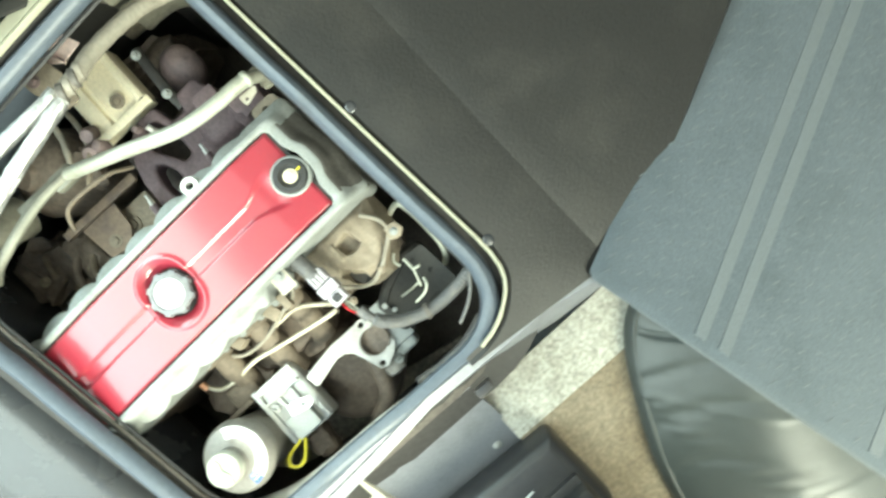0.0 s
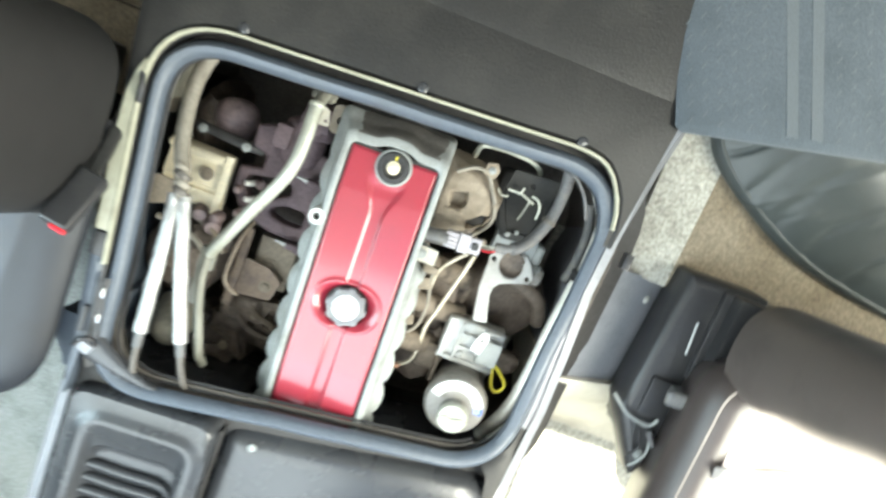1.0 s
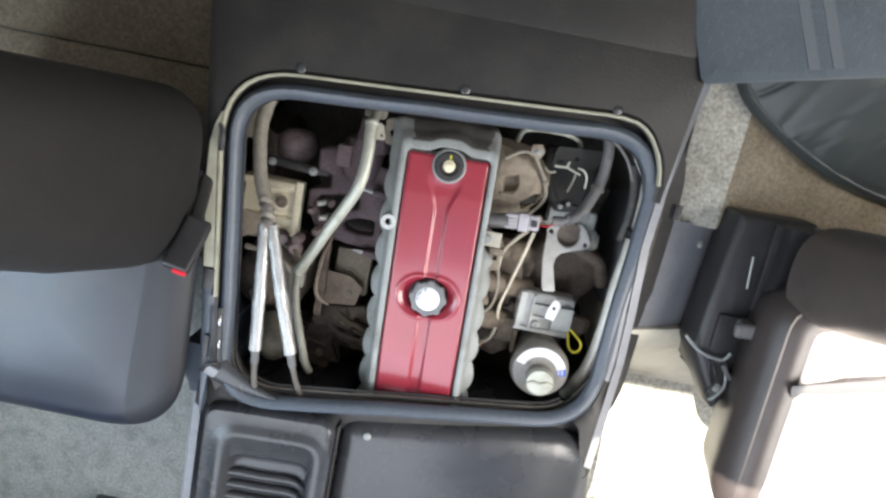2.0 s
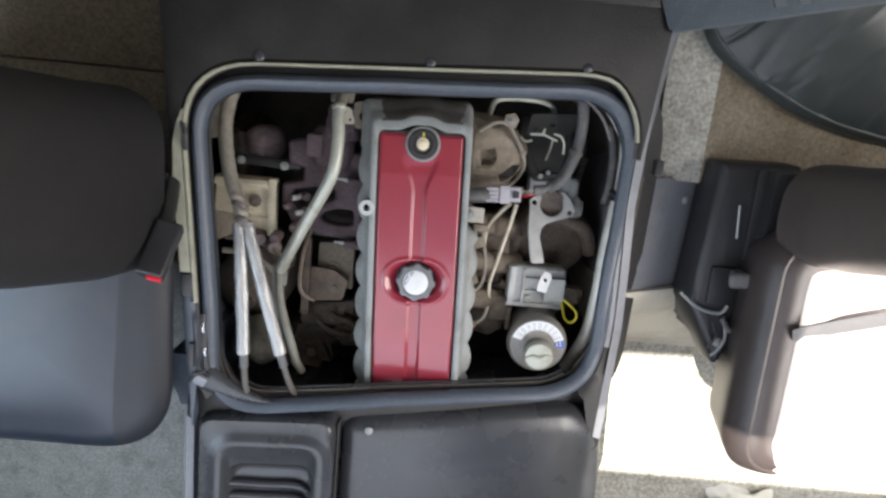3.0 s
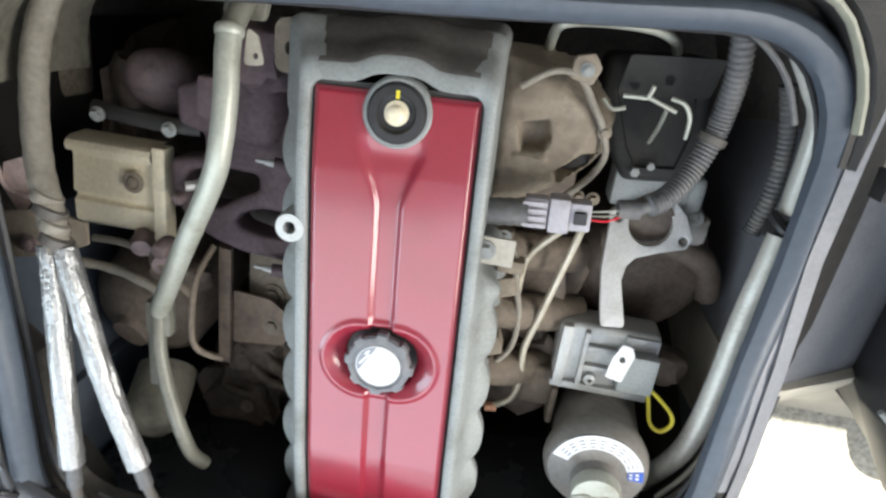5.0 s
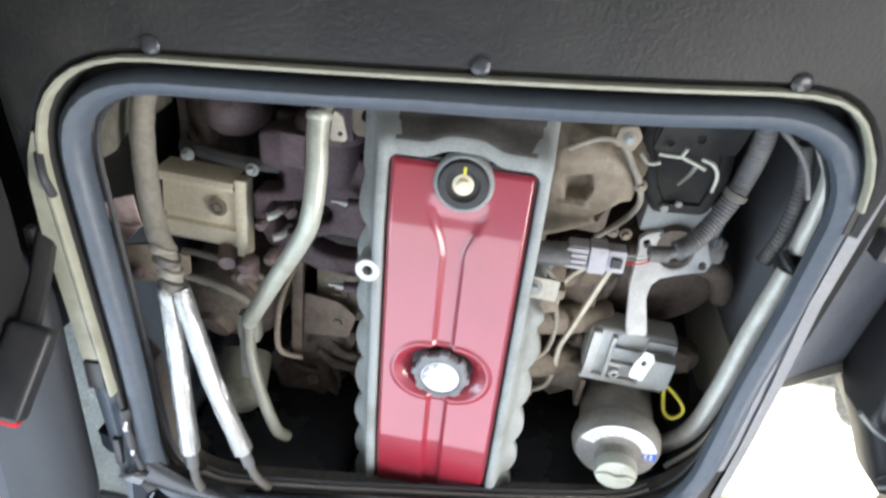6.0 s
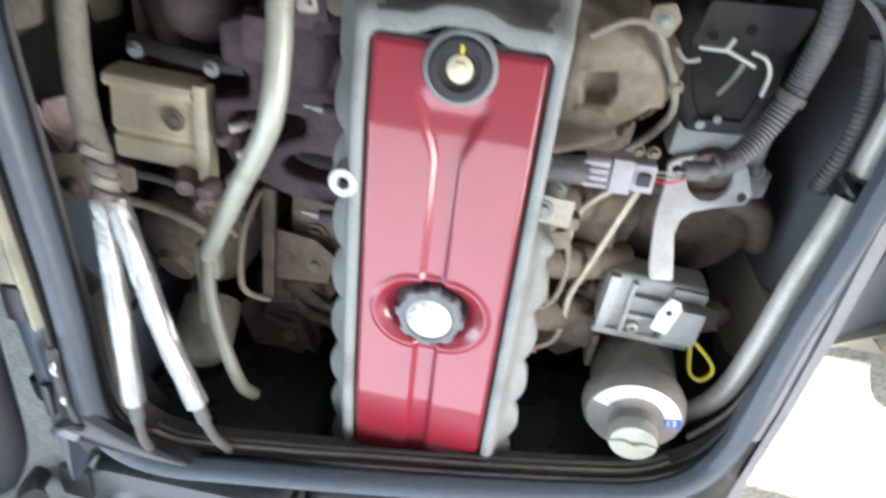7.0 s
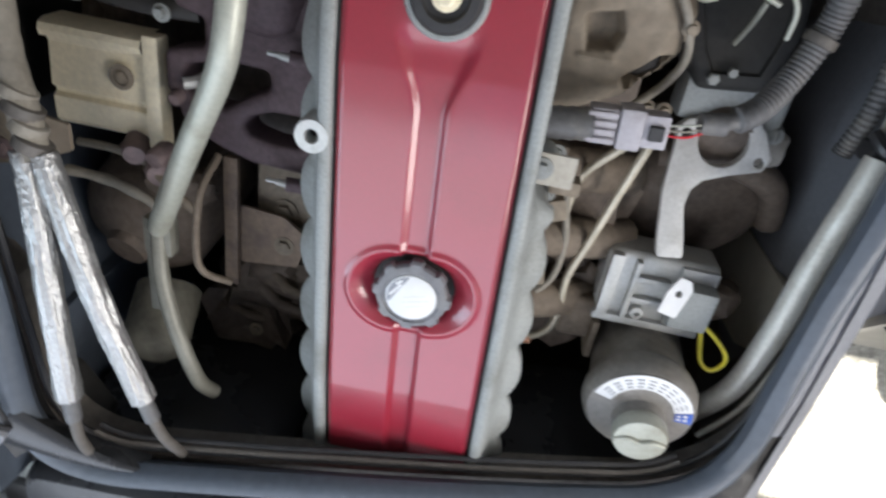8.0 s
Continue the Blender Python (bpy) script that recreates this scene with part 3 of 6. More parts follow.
# Inner panel in olive instead of cream; the bay's shading is in the colour.
bm = BM()
loft(bm, [at_z(opening(o)[49:58], z) for o, z in ((0.011, 0.015), (0.0105, -0.02), (0.022, -0.05), (0.034, -0.085), (0.034, -0.16))], closed=False)
part("inner_panel", sag(ease_left(bm)), OLIVE, surround, "inner panel coloured dull olive for the shading inside the bay")

# cream body flange beside the front seat, with its dark clip and slots
flange = thing("body_flange", (-0.62, -0.25, 0.03), "cream painted body flange with dark slots", "body flange", kind="structure")
bm = BM()
for_edge = []
near, far = opening(0.0405)[55:62], opening(0.0600)[55:62]
for t, z in ((0.0, 0.0575), (0.02, 0.0592), (0.9, 0.0592), (1.0, 0.0570), (1.02, 0.040)):
    for_edge.append([(*(p + (q - p) * (t * min(1.0, 0.12 + k / 3))), z) for k, (p, q) in enumerate(zip(near, far))])
loft(bm, for_edge, closed=False)
part("flange", sag(bm), CREAM, flange)
for y0, y1, x0, x1 in ((-0.372, -0.332, -0.609, -0.589), (-0.500, -0.455, -0.594, -0.585), (-0.215, -0.165, -0.642, -0.632)):
    bm = BM()
    box(bm, (x0, y0, 0.050), (x1, y1, 0.0615), 0.002, 2)
    part("slot", sag(bm), BLACK_PLASTIC, flange)
bm = BM()
rows = []
for k in range(15):
    t = k / 14
    x, y = -0.572 + 0.125 * t, -0.520 - 0.075 * t + 0.033 * t * t
    w = 0.024 * (1 - t) ** 1.1 + 0.0028
    rows.append([(x + 0.50 * w * c, y + 0.87 * w * c, 0.046 + 0.011 * math.sqrt(max(0.0, 1 - c * c)) * (1 - 0.6 * t) - 0.006 * t) for c in (-1.0, -0.85, -0.5, 0.0, 0.5, 0.85, 1.0)] + [(x, y, 0.02)])
loft(bm, rows, True, True, True)
part("hinge_strap", sag(bm), CONSOLE, flange, "dark grey tapered hinge strap")
bm = BM()
tube(bm, [(-0.592, -0.525, 0.060), (-0.580, -0.508, 0.070), (-0.566, -0.504, 0.066), (-0.560, -0.516, 0.056)], 0.0036, 12, 6, squash=0.7)
part("hinge_clip", sag(bm), BLACK_PLASTIC, flange, "glossy black hinge clip")
bm = BM()
box(bm, (-0.011, -0.010, -0.012), (0.011, 0.010, 0.012), 0.003, 2, pose(-0.574, -0.520, 0.052, 10, 8, -28))
part("hinge_block", sag(bm), LEDGE, flange, "small grey hinge block")
bm = BM()
tube(bm, [(-0.5705, -0.400, 0.060), (-0.5675, -0.430, 0.064), (-0.5645, -0.462, 0.064), (-0.5615, -0.500, 0.060)], 0.0048, 10, 6, radius=lambda s, a: 1.0 + 0.15 * math.sin(14 * s), squash=0.6)
strip = part("latch_strip", sag(bm), BLACK_PLASTIC, flange, "black latch strip along the seal")
for pts in ([(-0.5685, -0.414, 0.0655), (-0.5675, -0.422, 0.068), (-0.5665, -0.430, 0.0665)], [(-0.5640, -0.458, 0.067), (-0.5635, -0.464, 0.0685), (-0.5625, -0.472, 0.0665)]):
    bm = BM()
    tube(bm, pts, 0.0026, 8, 5, squash=0.6)
    part("latch_clip", sag(bm), CHROME, strip, "small dulled chrome latch clip")

# rivets along the back of the hatch
for x, y in ((-0.492, 0.032), (-0.221, 0.049), (0.028, 0.062)):
    bm = BM()
    revolve(bm, [(0.0085, -0.002), (0.0085, 0.0008), (0.0072, 0.0022), (0.004, 0.0030), (0, 0.0032)], pose(x, y, 0.0555), 20)
    solid("rivet", sag(bm), CONSOLE, "small domed dark grey plastic trim rivet", "rivet", group="trim rivets")

# grey ledge beside the box, with its screw, and the sloped riser before it
bm = BM()
sec = [(0.160, -0.070), (0.200, -0.100), (0.240, -0.129), (0.300, -0.170), (0.335, -0.194), (0.348, -0.214), (0.350, -0.240), (0.340, -0.240), (0.330, -0.208), (0.200, -0.114), (0.160, -0.084)]
loft(bm, [[(x, y + 0.10 * (0.24 - x) * k, z - 0.016 * k) for x, z in sec] for y, k in ((-0.108, 0.0), (-0.18, 0.3), (-0.26, 0.65), (-0.338, 0.96), (-0.346, 1.0))], True, True, True)
solid("side_ledge", bm, LEDGE, "grey painted metal ledge sloping to the floor", "ledge", "structure")
bm = BM()
hexbolt(bm, pose(0.311, -0.151, -0.180, 0, 36, 0), 0.0055, 0.005)
solid("screw", bm, ALLOY_BRIGHT, "small bright screw in the grey ledge", "screw")
bm = BM()
rows = []
for x in (0.165, 0.20, 0.24, 0.28, 0.32, 0.36, 0.40, 0.45, 0.54):
    top, fold = -0.108 - 0.62 * (x - 0.2), -0.190 - 0.66 * (x - 0.22)
    rows.append([(x, y, z) for y, z in ((-0.332, top - 0.03), (-0.338, top), (-0.346, top - 0.004), (-0.400, fold + 0.012), (-0.412, fold), (-0.422, fold - 0.020), (-0.50, fold * 0.45 + FOOTWELL * 0.55), (-0.548, FOOTWELL + 0.006), (-0.562, FOOTWELL + 0.001), (-0.562, FOOTWELL - 0.01), (-0.332, FOOTWELL - 0.01))])
loft(bm, rows, True, True, True)
solid("footwell_riser", bm, RISER_PAINT, "cream painted low metal step before the ledge", "riser", "structure")
bm = BM()
box(bm, (0.178, -0.100, -0.012), (0.192, -0.072, 0.012), 0.002, 2, pose(0.016, 0, -0.052))
solid("trim_clip", bm, BLACK_PLASTIC, "black clip on the side of the engine box", "clip")

# ---- console before the hatch ----
bm = BM()
loft(bm, [[(x, y, z) for x, z in ((-0.645, FLOOR + 0.001), (-0.629, -0.02), (-0.626, -0.004), (-0.620, 0.002), (-0.606, 0.0), (-0.604, FLOOR + 0.001))] for y in (-0.93, -0.80, -0.70, -0.62, -0.575)], True, True, True)
part("side_wall", bm, LEDGE, surround, "grey painted wall beside the console tray")
bm = BM()
loft(bm, [[(x0, y, -0.20), (x0, y, z - 0.004), (x0 + 0.004, y, z), (x1 - 0.002, y, z + 0.002), (x1, y, z - 0.004), (x1, y, -0.20)] for y, x0, x1, z in ((-0.470, -0.622, -0.588, 0.074), (-0.500, -0.626, -0.588, 0.068), (-0.530, -0.630, -0.590, 0.054), (-0.555, -0.632, -0.594, 0.034), (-0.578, -0.633, -0.600, 0.014), (-0.600, -0.632, -0.604, 0.004))], True, True, True)
part("flange_end", bm, SEAL, surround, "blue-grey painted flange end running down to the console")
bm = BM()
cast_plate(bm, [(-0.602, -0.604), (-0.530, -0.598), (-0.522, -0.566), (-0.556, -0.512), (-0.596, -0.506)], [], 0.012, -0.02, 0.052, 0.006)
part("corner_floor", bm, TRIM, surround, "dark trim under the hinge strap")
console = thing("center_console", (-0.09, -0.75, -0.1), "dark grey moulded console panel before the hatch", "console")
bm = BM()
lids = [(-0.322, -0.86), (0.166, -0.86), (0.146, -0.526), (-0.322, -0.588)]
loft(bm, [at_z(loop_of(lids, [0.03, 0.06, 0.075, 0.03], o, 9), z) for o, z in
          ((0.010, FLOOR + 0.002), (0.009, -0.16), (0.008, -0.03), (0.005, 0.014), (0.001, 0.024), (-0.005, 0.032), (-0.013, 0.0375), (-0.023, 0.0405), (-0.036, 0.0418), (-0.060, 0.0422), (-0.10, 0.0425))], cap_last=True)
part("panel", droop(bm), CONSOLE, console, angle=60)
bm = BM()
revolve(bm, [(0.0075, 0.0), (0.0075, 0.002), (0.005, 0.004), (0, 0.0043)], pose(-0.275, -0.602, 0.0385), 16)
part("screw", bm, ALLOY, console, "bright screw head")
bm = BM()
revolve(bm, [(0.0050, 0.0), (0.0050, 0.0015), (0.003, 0.003), (0, 0.0032)], pose(0.068, -0.606, 0.036), 14)
part("screw", droop(bm), GASKET, console, "small dark screw head")
tray = thing("console_tray", (-0.46, -0.75, -0.1), "dark grey console tray with a ribbed recess", "console tray")
bm = BM()
cor = [(-0.590, -0.90), (-0.338, -0.90), (-0.338, -0.592), (-0.590, -0.606)]
ridge = [(-0.560, -0.875), (-0.348, -0.875), (-0.348, -0.630), (-0.560, -0.640)]
recess = [(-0.530, -0.845), (-0.372, -0.845), (-0.372, -0.690), (-0.530, -0.698)]
loops = [at_z(loop_of(cor, 0.034, o, 9), z) for o, z in ((0.012, FLOOR + 0.002), (0.010, -0.16), (0.006, -0.02), (0.0, 0.016), (-0.003, 0.025), (-0.008, 0.031))]
loops += [at_z(loop_of(ridge, 0.050, o, 9), z) for o, z in ((0.010, 0.0335), (0.003, 0.0360), (-0.004, 0.0405), (-0.010, 0.0425), (-0.016, 0.0420), (-0.022, 0.0385))]
loops += [at_z(loop_of(recess, 0.034, o, 9), z) for o, z in ((0.004, 0.0310), (-0.002, 0.0220), (-0.006, 0.0155), (-0.012, 0.0130), (-0.020, 0.0125))]
loft(bm, loops, cap_last=True)
part("body", lift(bm, 0.045), CONSOLE, tray)
bm = BM()
box(bm, (-0.333, -0.86, -0.02), (-0.3305, -0.600, 0.026))
part("joint_strip", lift(bm, 0.03), GASKET, tray)
for k in range(5):
    bm = BM()
    y = -0.742 - 0.026 * k
    tube(bm, [(-0.548, y - 0.030, 0.006), (-0.545, y - 0.014, 0.012), (-0.530, y - 0.003, 0.016), (-0.510, y, 0.017), (-0.460, y + 0.001, 0.017), (-0.415, y + 0.004, 0.017), (-0.396, y, 0.016), (-0.383, y - 0.012, 0.012), (-0.380, y - 0.028, 0.006)], 0.0085, 10)
    part("rib", lift(bm, 0.045), CONSOLE, tray)

# ---- engine ----
ENGINE = pose(-0.2265, -0.064, 0.0, 0, 0, 2.3)
VLEN = 0.50
engine = thing("engine", (-0.2265, -0.30, -0.5), "engine with a red-painted valve cover panel in a cast alloy cover", "engine")


def bend(v):
    """The cover's middle is flat; its two ends fall away by a few degrees."""
    def soft(d):
        return 0.0 if d < -0.003 else (d + 0.003) ** 2 / 0.012 if d < 0.003 else d
    return -0.085 * soft(-0.380 - v) - 0.10 * soft(v + 0.072)


def local(bm):
    for v in bm.verts:
        v.co.z += bend(v.co.y)
    bmesh.ops.transform(bm, matrix=ENGINE, verts=bm.verts)
    return bm


def step(a, b, x):
    t = min(1.0, max(0.0, (x - a) / (b - a)))
    return t * t * (3 - 2 * t)


CAP_V, BOSS_V = -0.262, -0.018


def panel_height(u, v):
    """Red panel: flat, with a shallow valley down the middle and a stadium-shaped well round the filler cap."""
    flare = 1 - step(0.040, 0.105, -v)
    half = 0.0085 + 0.012 * flare
    if -v > -CAP_V:
        half = 0.0085
    z = -0.0045 * (1 - step(half - 0.0005, half + 0.0050 + 0.010 * flare, abs(u))) * step(0.03, 0.06, -v)
    du = max(0.0, abs(u) - 0.0165)
    d = math.hypot(du, (v - CAP_V) * 1.0)
    z_edge = 0.0022 * math.exp(-((d - 0.0400) / 0.0030) ** 2)
    well = 1 - step(0.0285, 0.0380, d)
    bowl = 1 - step(0.014, 0.0385, d)
    ring = 1 - step(0.0335, 0.0370, math.hypot(u, v - CAP_V))
    z = z * (1 - well) + z_edge - 0.013 * bowl - 0.012 * ring
    return z


bm = BM()
NU, NV = 74, 220
grid = []
for j in range(NV + 1):
    v = -0.002 - (VLEN - 0.004) * j / NV
    row = []
    for i in range(NU + 1):
        u = -0.0725 + 0.145 * i / NU
        e = min(0.0725 - abs(u), -v - 0.002 + 0.0001)
        row.append(bm.verts.new((u, v, panel_height(u, v) - 0.0035 * (1 - step(0.0, 0.004, e)))))
    grid.append(row)
for j in range(NV):
    for i in range(NU):
        bm.faces.new((grid[j][i], grid[j][i + 1], grid[j + 1][i + 1], grid[j + 1][i]))
red_panel = part("valve_cover_panel", local(bm), RED, engine, "glossy red painted cover panel", angle=80)

bm = BM()
plate(bm, loop_of([(-0.0765, -VLEN - 0.004), (0.0765, -VLEN - 0.004), (0.0765, 0.003), (-0.0765, 0.003)], 0.004, 0, 4), [], -0.012, -0.0055)
part("gasket", local(bm), GASKET, engine, "black gasket line round the panel")


def cover_loop(off, scallop=0.0, rear=0.0):
    """The alloy cover's outline at an offset from the panel; the long flanges are scalloped, the back edge bulges round the bolt."""
    pts = []
    w = 0.0755 + off
    nv = 90
    v0, v1 = 0.003 + off + rear, -VLEN - 0.02
    side = [v1 + (v0 - 0.012 - v1) * k / nv for k in range(nv + 1)]

    def wave(v, phase):
        if not scallop:
            return 0.0
        s = abs(math.sin(math.pi * (v + phase) / 0.062))
        fade = step(0.0, 0.08, -v)
        return scallop * (s ** 0.55 - 0.75) * fade

    cut = max(0.0, off - 0.011)
    for v in side:
        notch = cut * step(-0.178, -0.160, v)
        pts.append((w + wave(v, 0.012) * (1 if notch == 0 else 0.0) - notch, v))
    for k in range(1, 7):
        a = math.pi / 2 * k / 6
        pts.append((w - cut - 0.012 + 0.012 * math.cos(a), v0 - 0.012 + 0.012 * math.sin(a)))
    for k in range(1, 24):
        u = (w - cut - 0.012) + (-(w - 0.012) - (w - cut - 0.012)) * k / 24
        bulge = 0.010 * math.exp(-(u / 0.030) ** 4) if off < 0.02 else 0.004 * math.exp(-(u / 0.03) ** 4)
        pts.append((u, v0 + bulge))
    for k in range(0, 6):
        a = math.pi / 2 + math.pi / 2 * k / 6
        pts.append((-(w - 0.012) + 0.012 * math.cos(a), v0 - 0.012 + 0.012 * math.sin(a)))
    for v in side[::-1]:
        pts.append((-w - wave(v, 0.035), v))
    return pts


bm = BM()
loft(bm, [at_z(cover_loop(o, s, r), z) for o, s, r, z in
          ((0.0, 0, 0, -0.012), (0.0, 0, 0, 0.0015), (0.0015, 0, 0, 0.0032), (0.0085, 0, 0.003, 0.0032), (0.0115, 0, 0.008, 0.0005), (0.0165, 0.0, 0.012, -0.016),
           (0.022, 0.006, 0.016, -0.024), (0.031, 0.012, 0.018, -0.028), (0.0325, 0.012, 0.018, -0.031), (0.0325, 0.012, 0.019, -0.040), (0.028, 0.006, 0.022, -0.044), (0.027, 0, 0.030, -0.11))])
cover = part("valve_cover", local(bm), ALLOY, engine, "cast alloy valve cover with scalloped flanges", angle=50)

# Darker skin over the alloy slope; its rear-facing shade is in the colour.
bm = BM()
slope = [(0.0185, 0.0032), (0.0225, 0.0018), (0.0315, -0.0135), (0.041, -0.0215), (0.0535, -0.026), (0.056, -0.045)]
rows = []
for k, (v, z) in enumerate(slope):
    row = []
    for i in range(25):
        u = -0.083 + 0.166 * i / 24
        crest = (0.010 if k < 3 else 0.005) * math.exp(-(u / 0.030) ** 4)
        row.append((u, v + crest - 0.004 * (abs(u) / 0.083) ** 8, z - 0.006 * (abs(u) / 0.083) ** 10))
    rows.append(row)
loft(bm, rows, closed=False)
part("rear_slope", local(bm), SHADE_GREY, engine, "darker grey skin on the cover's shaded back slope", angle=60)

# sealing bolt in its round rubber grommet
bm = BM()
M = Matrix.Translation((0.002, BOSS_V, 0))
revolve(bm, [(0.031, -0.012), (0.0305, 0.001), (0.0285, 0.0032), (0.0262, 0.0032), (0.0255, 0.001)], M, 40)
part("bolt_collar", local(bm), ALLOY, engine)
bm = BM()
revolve(bm, [(0.0255, -0.004), (0.0255, 0.004), (0.0235, 0.0068), (0.0175, 0.0072), (0.0155, 0.003), (0.0115, 0.002), (0.0, 0.002)], M, 40)
part("grommet", local(bm), RUBBER, engine, "black rubber grommet")
bm = BM()
hexbolt(bm, M @ Matrix.Translation((0, 0, 0.002)), 0.0070, 0.0075)
part("cover_bolt", local(bm), ZINC, engine, "yellow-plated bolt head")
bm = BM()
box(bm, (-0.001, 0.0125, 0.0070), (0.0022, 0.0195, 0.0078), 0.0, 1, M)
part("paint_mark", local(bm), YELLOW, engine, "yellow paint mark")

# oil filler cap
cap = part("filler_cap", local(revolve(BM(), [(0.0225, -0.026), (0.0225, -0.006), (0.0305, -0.005), (0.0318, -0.002), (0.0318, 0.004), (0.0300, 0.0065), (0.0256, 0.0075), (0.0248, 0.0062), (0.0, 0.0062)],
           Matrix.Translation((0.001, CAP_V, 0.0)), 96, lambda a, z: 1.0 + (0.10 if z > -0.0055 and z < 0.0068 and math.cos(8 * a + 0.5) > 0.15 else 0.0))), CAP_GREY, engine, "dusty dark grey notched plastic oil filler cap", angle=30)
bm = BM()
revolve(bm, [(0.0222, 0.0062), (0.0222, 0.0072), (0.0215, 0.0077), (0.0, 0.0077)], Matrix.Translation((0.001, CAP_V, 0.0)), 40)
disc = part("cap_label", local(bm), WHITE_LABEL, cap, "round white printed label")
AT_CAP = Matrix.Translation((0.001, CAP_V, 0))
bm = BM()
seg = [(0.0208 * math.cos(a), 0.0208 * math.sin(a)) for a in (math.radians(96 + 9.5 * k) for k in range(12))]
plate(bm, seg, [], 0.0077, 0.0080, AT_CAP)
part("print_field", local(bm), GREY_INK, cap, "grey printed corner of the label")
for p, q in (((-0.0185, 0.0005), (-0.0090, 0.0125)), ((-0.0135, 0.0120), (-0.0085, 0.0165))):
    bm = BM()
    across = Vector((q[1] - p[1], p[0] - q[0])).normalized() * 0.0011
    plate(bm, [(p[0] - across.x, p[1] - across.y), (p[0] + across.x, p[1] + across.y), (q[0] + across.x, q[1] + across.y), (q[0] - across.x, q[1] - across.y)], [], 0.0080, 0.0082, AT_CAP)
    part("print_bar", local(bm), WHITE_LABEL, cap)
for y, half in ((0.001, 0.010), (-0.004, 0.012), (-0.009, 0.009)):
    bm = BM()
    box(bm, (0.003 - half, y, 0.0077), (0.003 + half, y + 0.0006, 0.0079), 0, 1, AT_CAP @ pose(0, 0, 0, 0, 0, 14))
    part("print_bar", local(bm), FAINT_INK, cap)

# bolt eyes of the cover
bm = BM()
revolve(bm, [(0.0155, -0.04), (0.0150, -0.004), (0.0135, 0.0042), (0.0062, 0.0042), (0.0058, -0.012), (0.0, -0.012)], pose(-0.3115, -0.200, 0.0), 26)
part("bolt_eye", bm, ALLOY_BRIGHT, engine)
bm = BM()
revolve(bm, [(0.0058, -0.0115), (0.0, -0.0112)], pose(-0.3115, -0.200, 0.0), 16)
part("bolt_hole", bm, GASKET, engine)
tab = thing("earth_tab", (-0.125, -0.198, -0.03), "pale plated bracket tab bolted to the cover flange", "bracket")
bm = BM()
plate(bm, loop_of([(-0.145, -0.213), (-0.104, -0.213), (-0.104, -0.186), (-0.145, -0.186)], [0.012, 0.002, 0.002, 0.012], 0, 6), [], -0.030, -0.0265)
part("tab", bm, DUSTY_PLATE, tab)
bm = BM()
revolve(bm, [(0.014, -0.06), (0.013, -0.0300)], pose(-0.131, -0.199, 0), 18)
part("post", bm, ALLOY, tab)
bm = BM()
hexbolt(bm, pose(-0.131, -0.199, -0.0268), 0.0062, 0.008)
part("bolt", bm, ALLOY, tab)

# block and head below the cover
bm = BM()
box(bm, (-0.098, -VLEN - 0.02, -0.42), (0.100, 0.028, -0.105), 0.012)
part("cylinder_head", local(bm), CAST_BROWN, engine, "grimy brown cylinder head")
bm = BM()
plate(bm, loop_of([(-0.124, 0.000), (-0.088, 0.000), (-0.088, 0.048), (-0.124, 0.048)], 0.012, 0, 5), [loop_of([(-0.114, 0.016), (-0.102, 0.016), (-0.102, 0.028), (-0.114, 0.028)], 0.005, 0, 4)], -0.044, -0.036)
part("lifting_eye", local(bm), CAST_DUSTY, engine, "dusty plated lug with a hole")
# ---- exhaust side of the bay ----
manifold = thing("exhaust_manifold", (-0.40, -0.20, -0.2), "heat-tinted purple-brown cast exhaust manifold", "manifold")
bm = BM()
web = [(-0.482, -0.217), (-0.462, -0.254), (-0.430, -0.268), (-0.400, -0.277), (-0.330, -0.280), (-0.325, -0.118), (-0.365, -0.112), (-0.430, -0.092), (-0.474, -0.103), (-0.472, -0.143), (-0.443, -0.150), (-0.443, -0.174), (-0.482, -0.182)]
upper_gap = [(-0.466, -0.212), (-0.452, -0.229), (-0.426, -0.229), (-0.398, -0.210), (-0.382, -0.203), (-0.382, -0.185), (-0.421, -0.184), (-0.462, -0.193)]
lower_gap = [(-0.408, -0.240), (-0.400, -0.248), (-0.378, -0.253), (-0.345, -0.252), (-0.345, -0.222), (-0.380, -0.223), (-0.400, -0.231)]
cast_plate(bm, web, [upper_gap, lower_gap], 0.010, -0.122, -0.088, 0.0065)
part("flange_plate", bm, CAST_PURPLE, manifold)
for x, y, z in ((-0.368, -0.118, -0.078), (-0.448, -0.205, -0.088), (-0.440, -0.232, -0.086)):
    bm = BM()
    tube(bm, [(x, y, z - 0.02), (x - 0.004, y - 0.002, z), (x - 0.012, y - 0.003, z + 0.008)], 0.0055, 8, 3)
    part("stud", bm, ALLOY_BRIGHT if y < -0.2 else PINK_SHIELD, manifold)
for y, z in ((-0.164, -0.070), (-0.283, -0.072)):
    bm = BM()
    tube(bm, [(-0.322, y - 0.004, z - 0.012), (-0.340, y - 0.002, z - 0.006), (-0.358, y, z)], 0.0095, 14, 4, radius=lambda s, a: 1.0 - 0.25 * step(0.45, 0.55, s))
    plug = part("glow_plug", bm, CAST_PURPLE, manifold, "tarnished glow plug body")
    bm = BM()
    tube(bm, [(-0.356, y, z), (-0.366, y + 0.001, z + 0.001), (-0.376, y + 0.002, z + 0.003)], 0.0036, 10, 4, radius=lambda s, a: 1.0 - 0.45 * step(0.5, 0.6, s) + 0.08 * math.sin(60 * s))
    part("threaded_tip", bm, ALLOY_BRIGHT, plug, "pale metal threaded tip")
bm = BM()
lump(bm, (-0.392, -0.108, -0.108), (0.040, 0.046, 0.045), 0.10, 4.2)
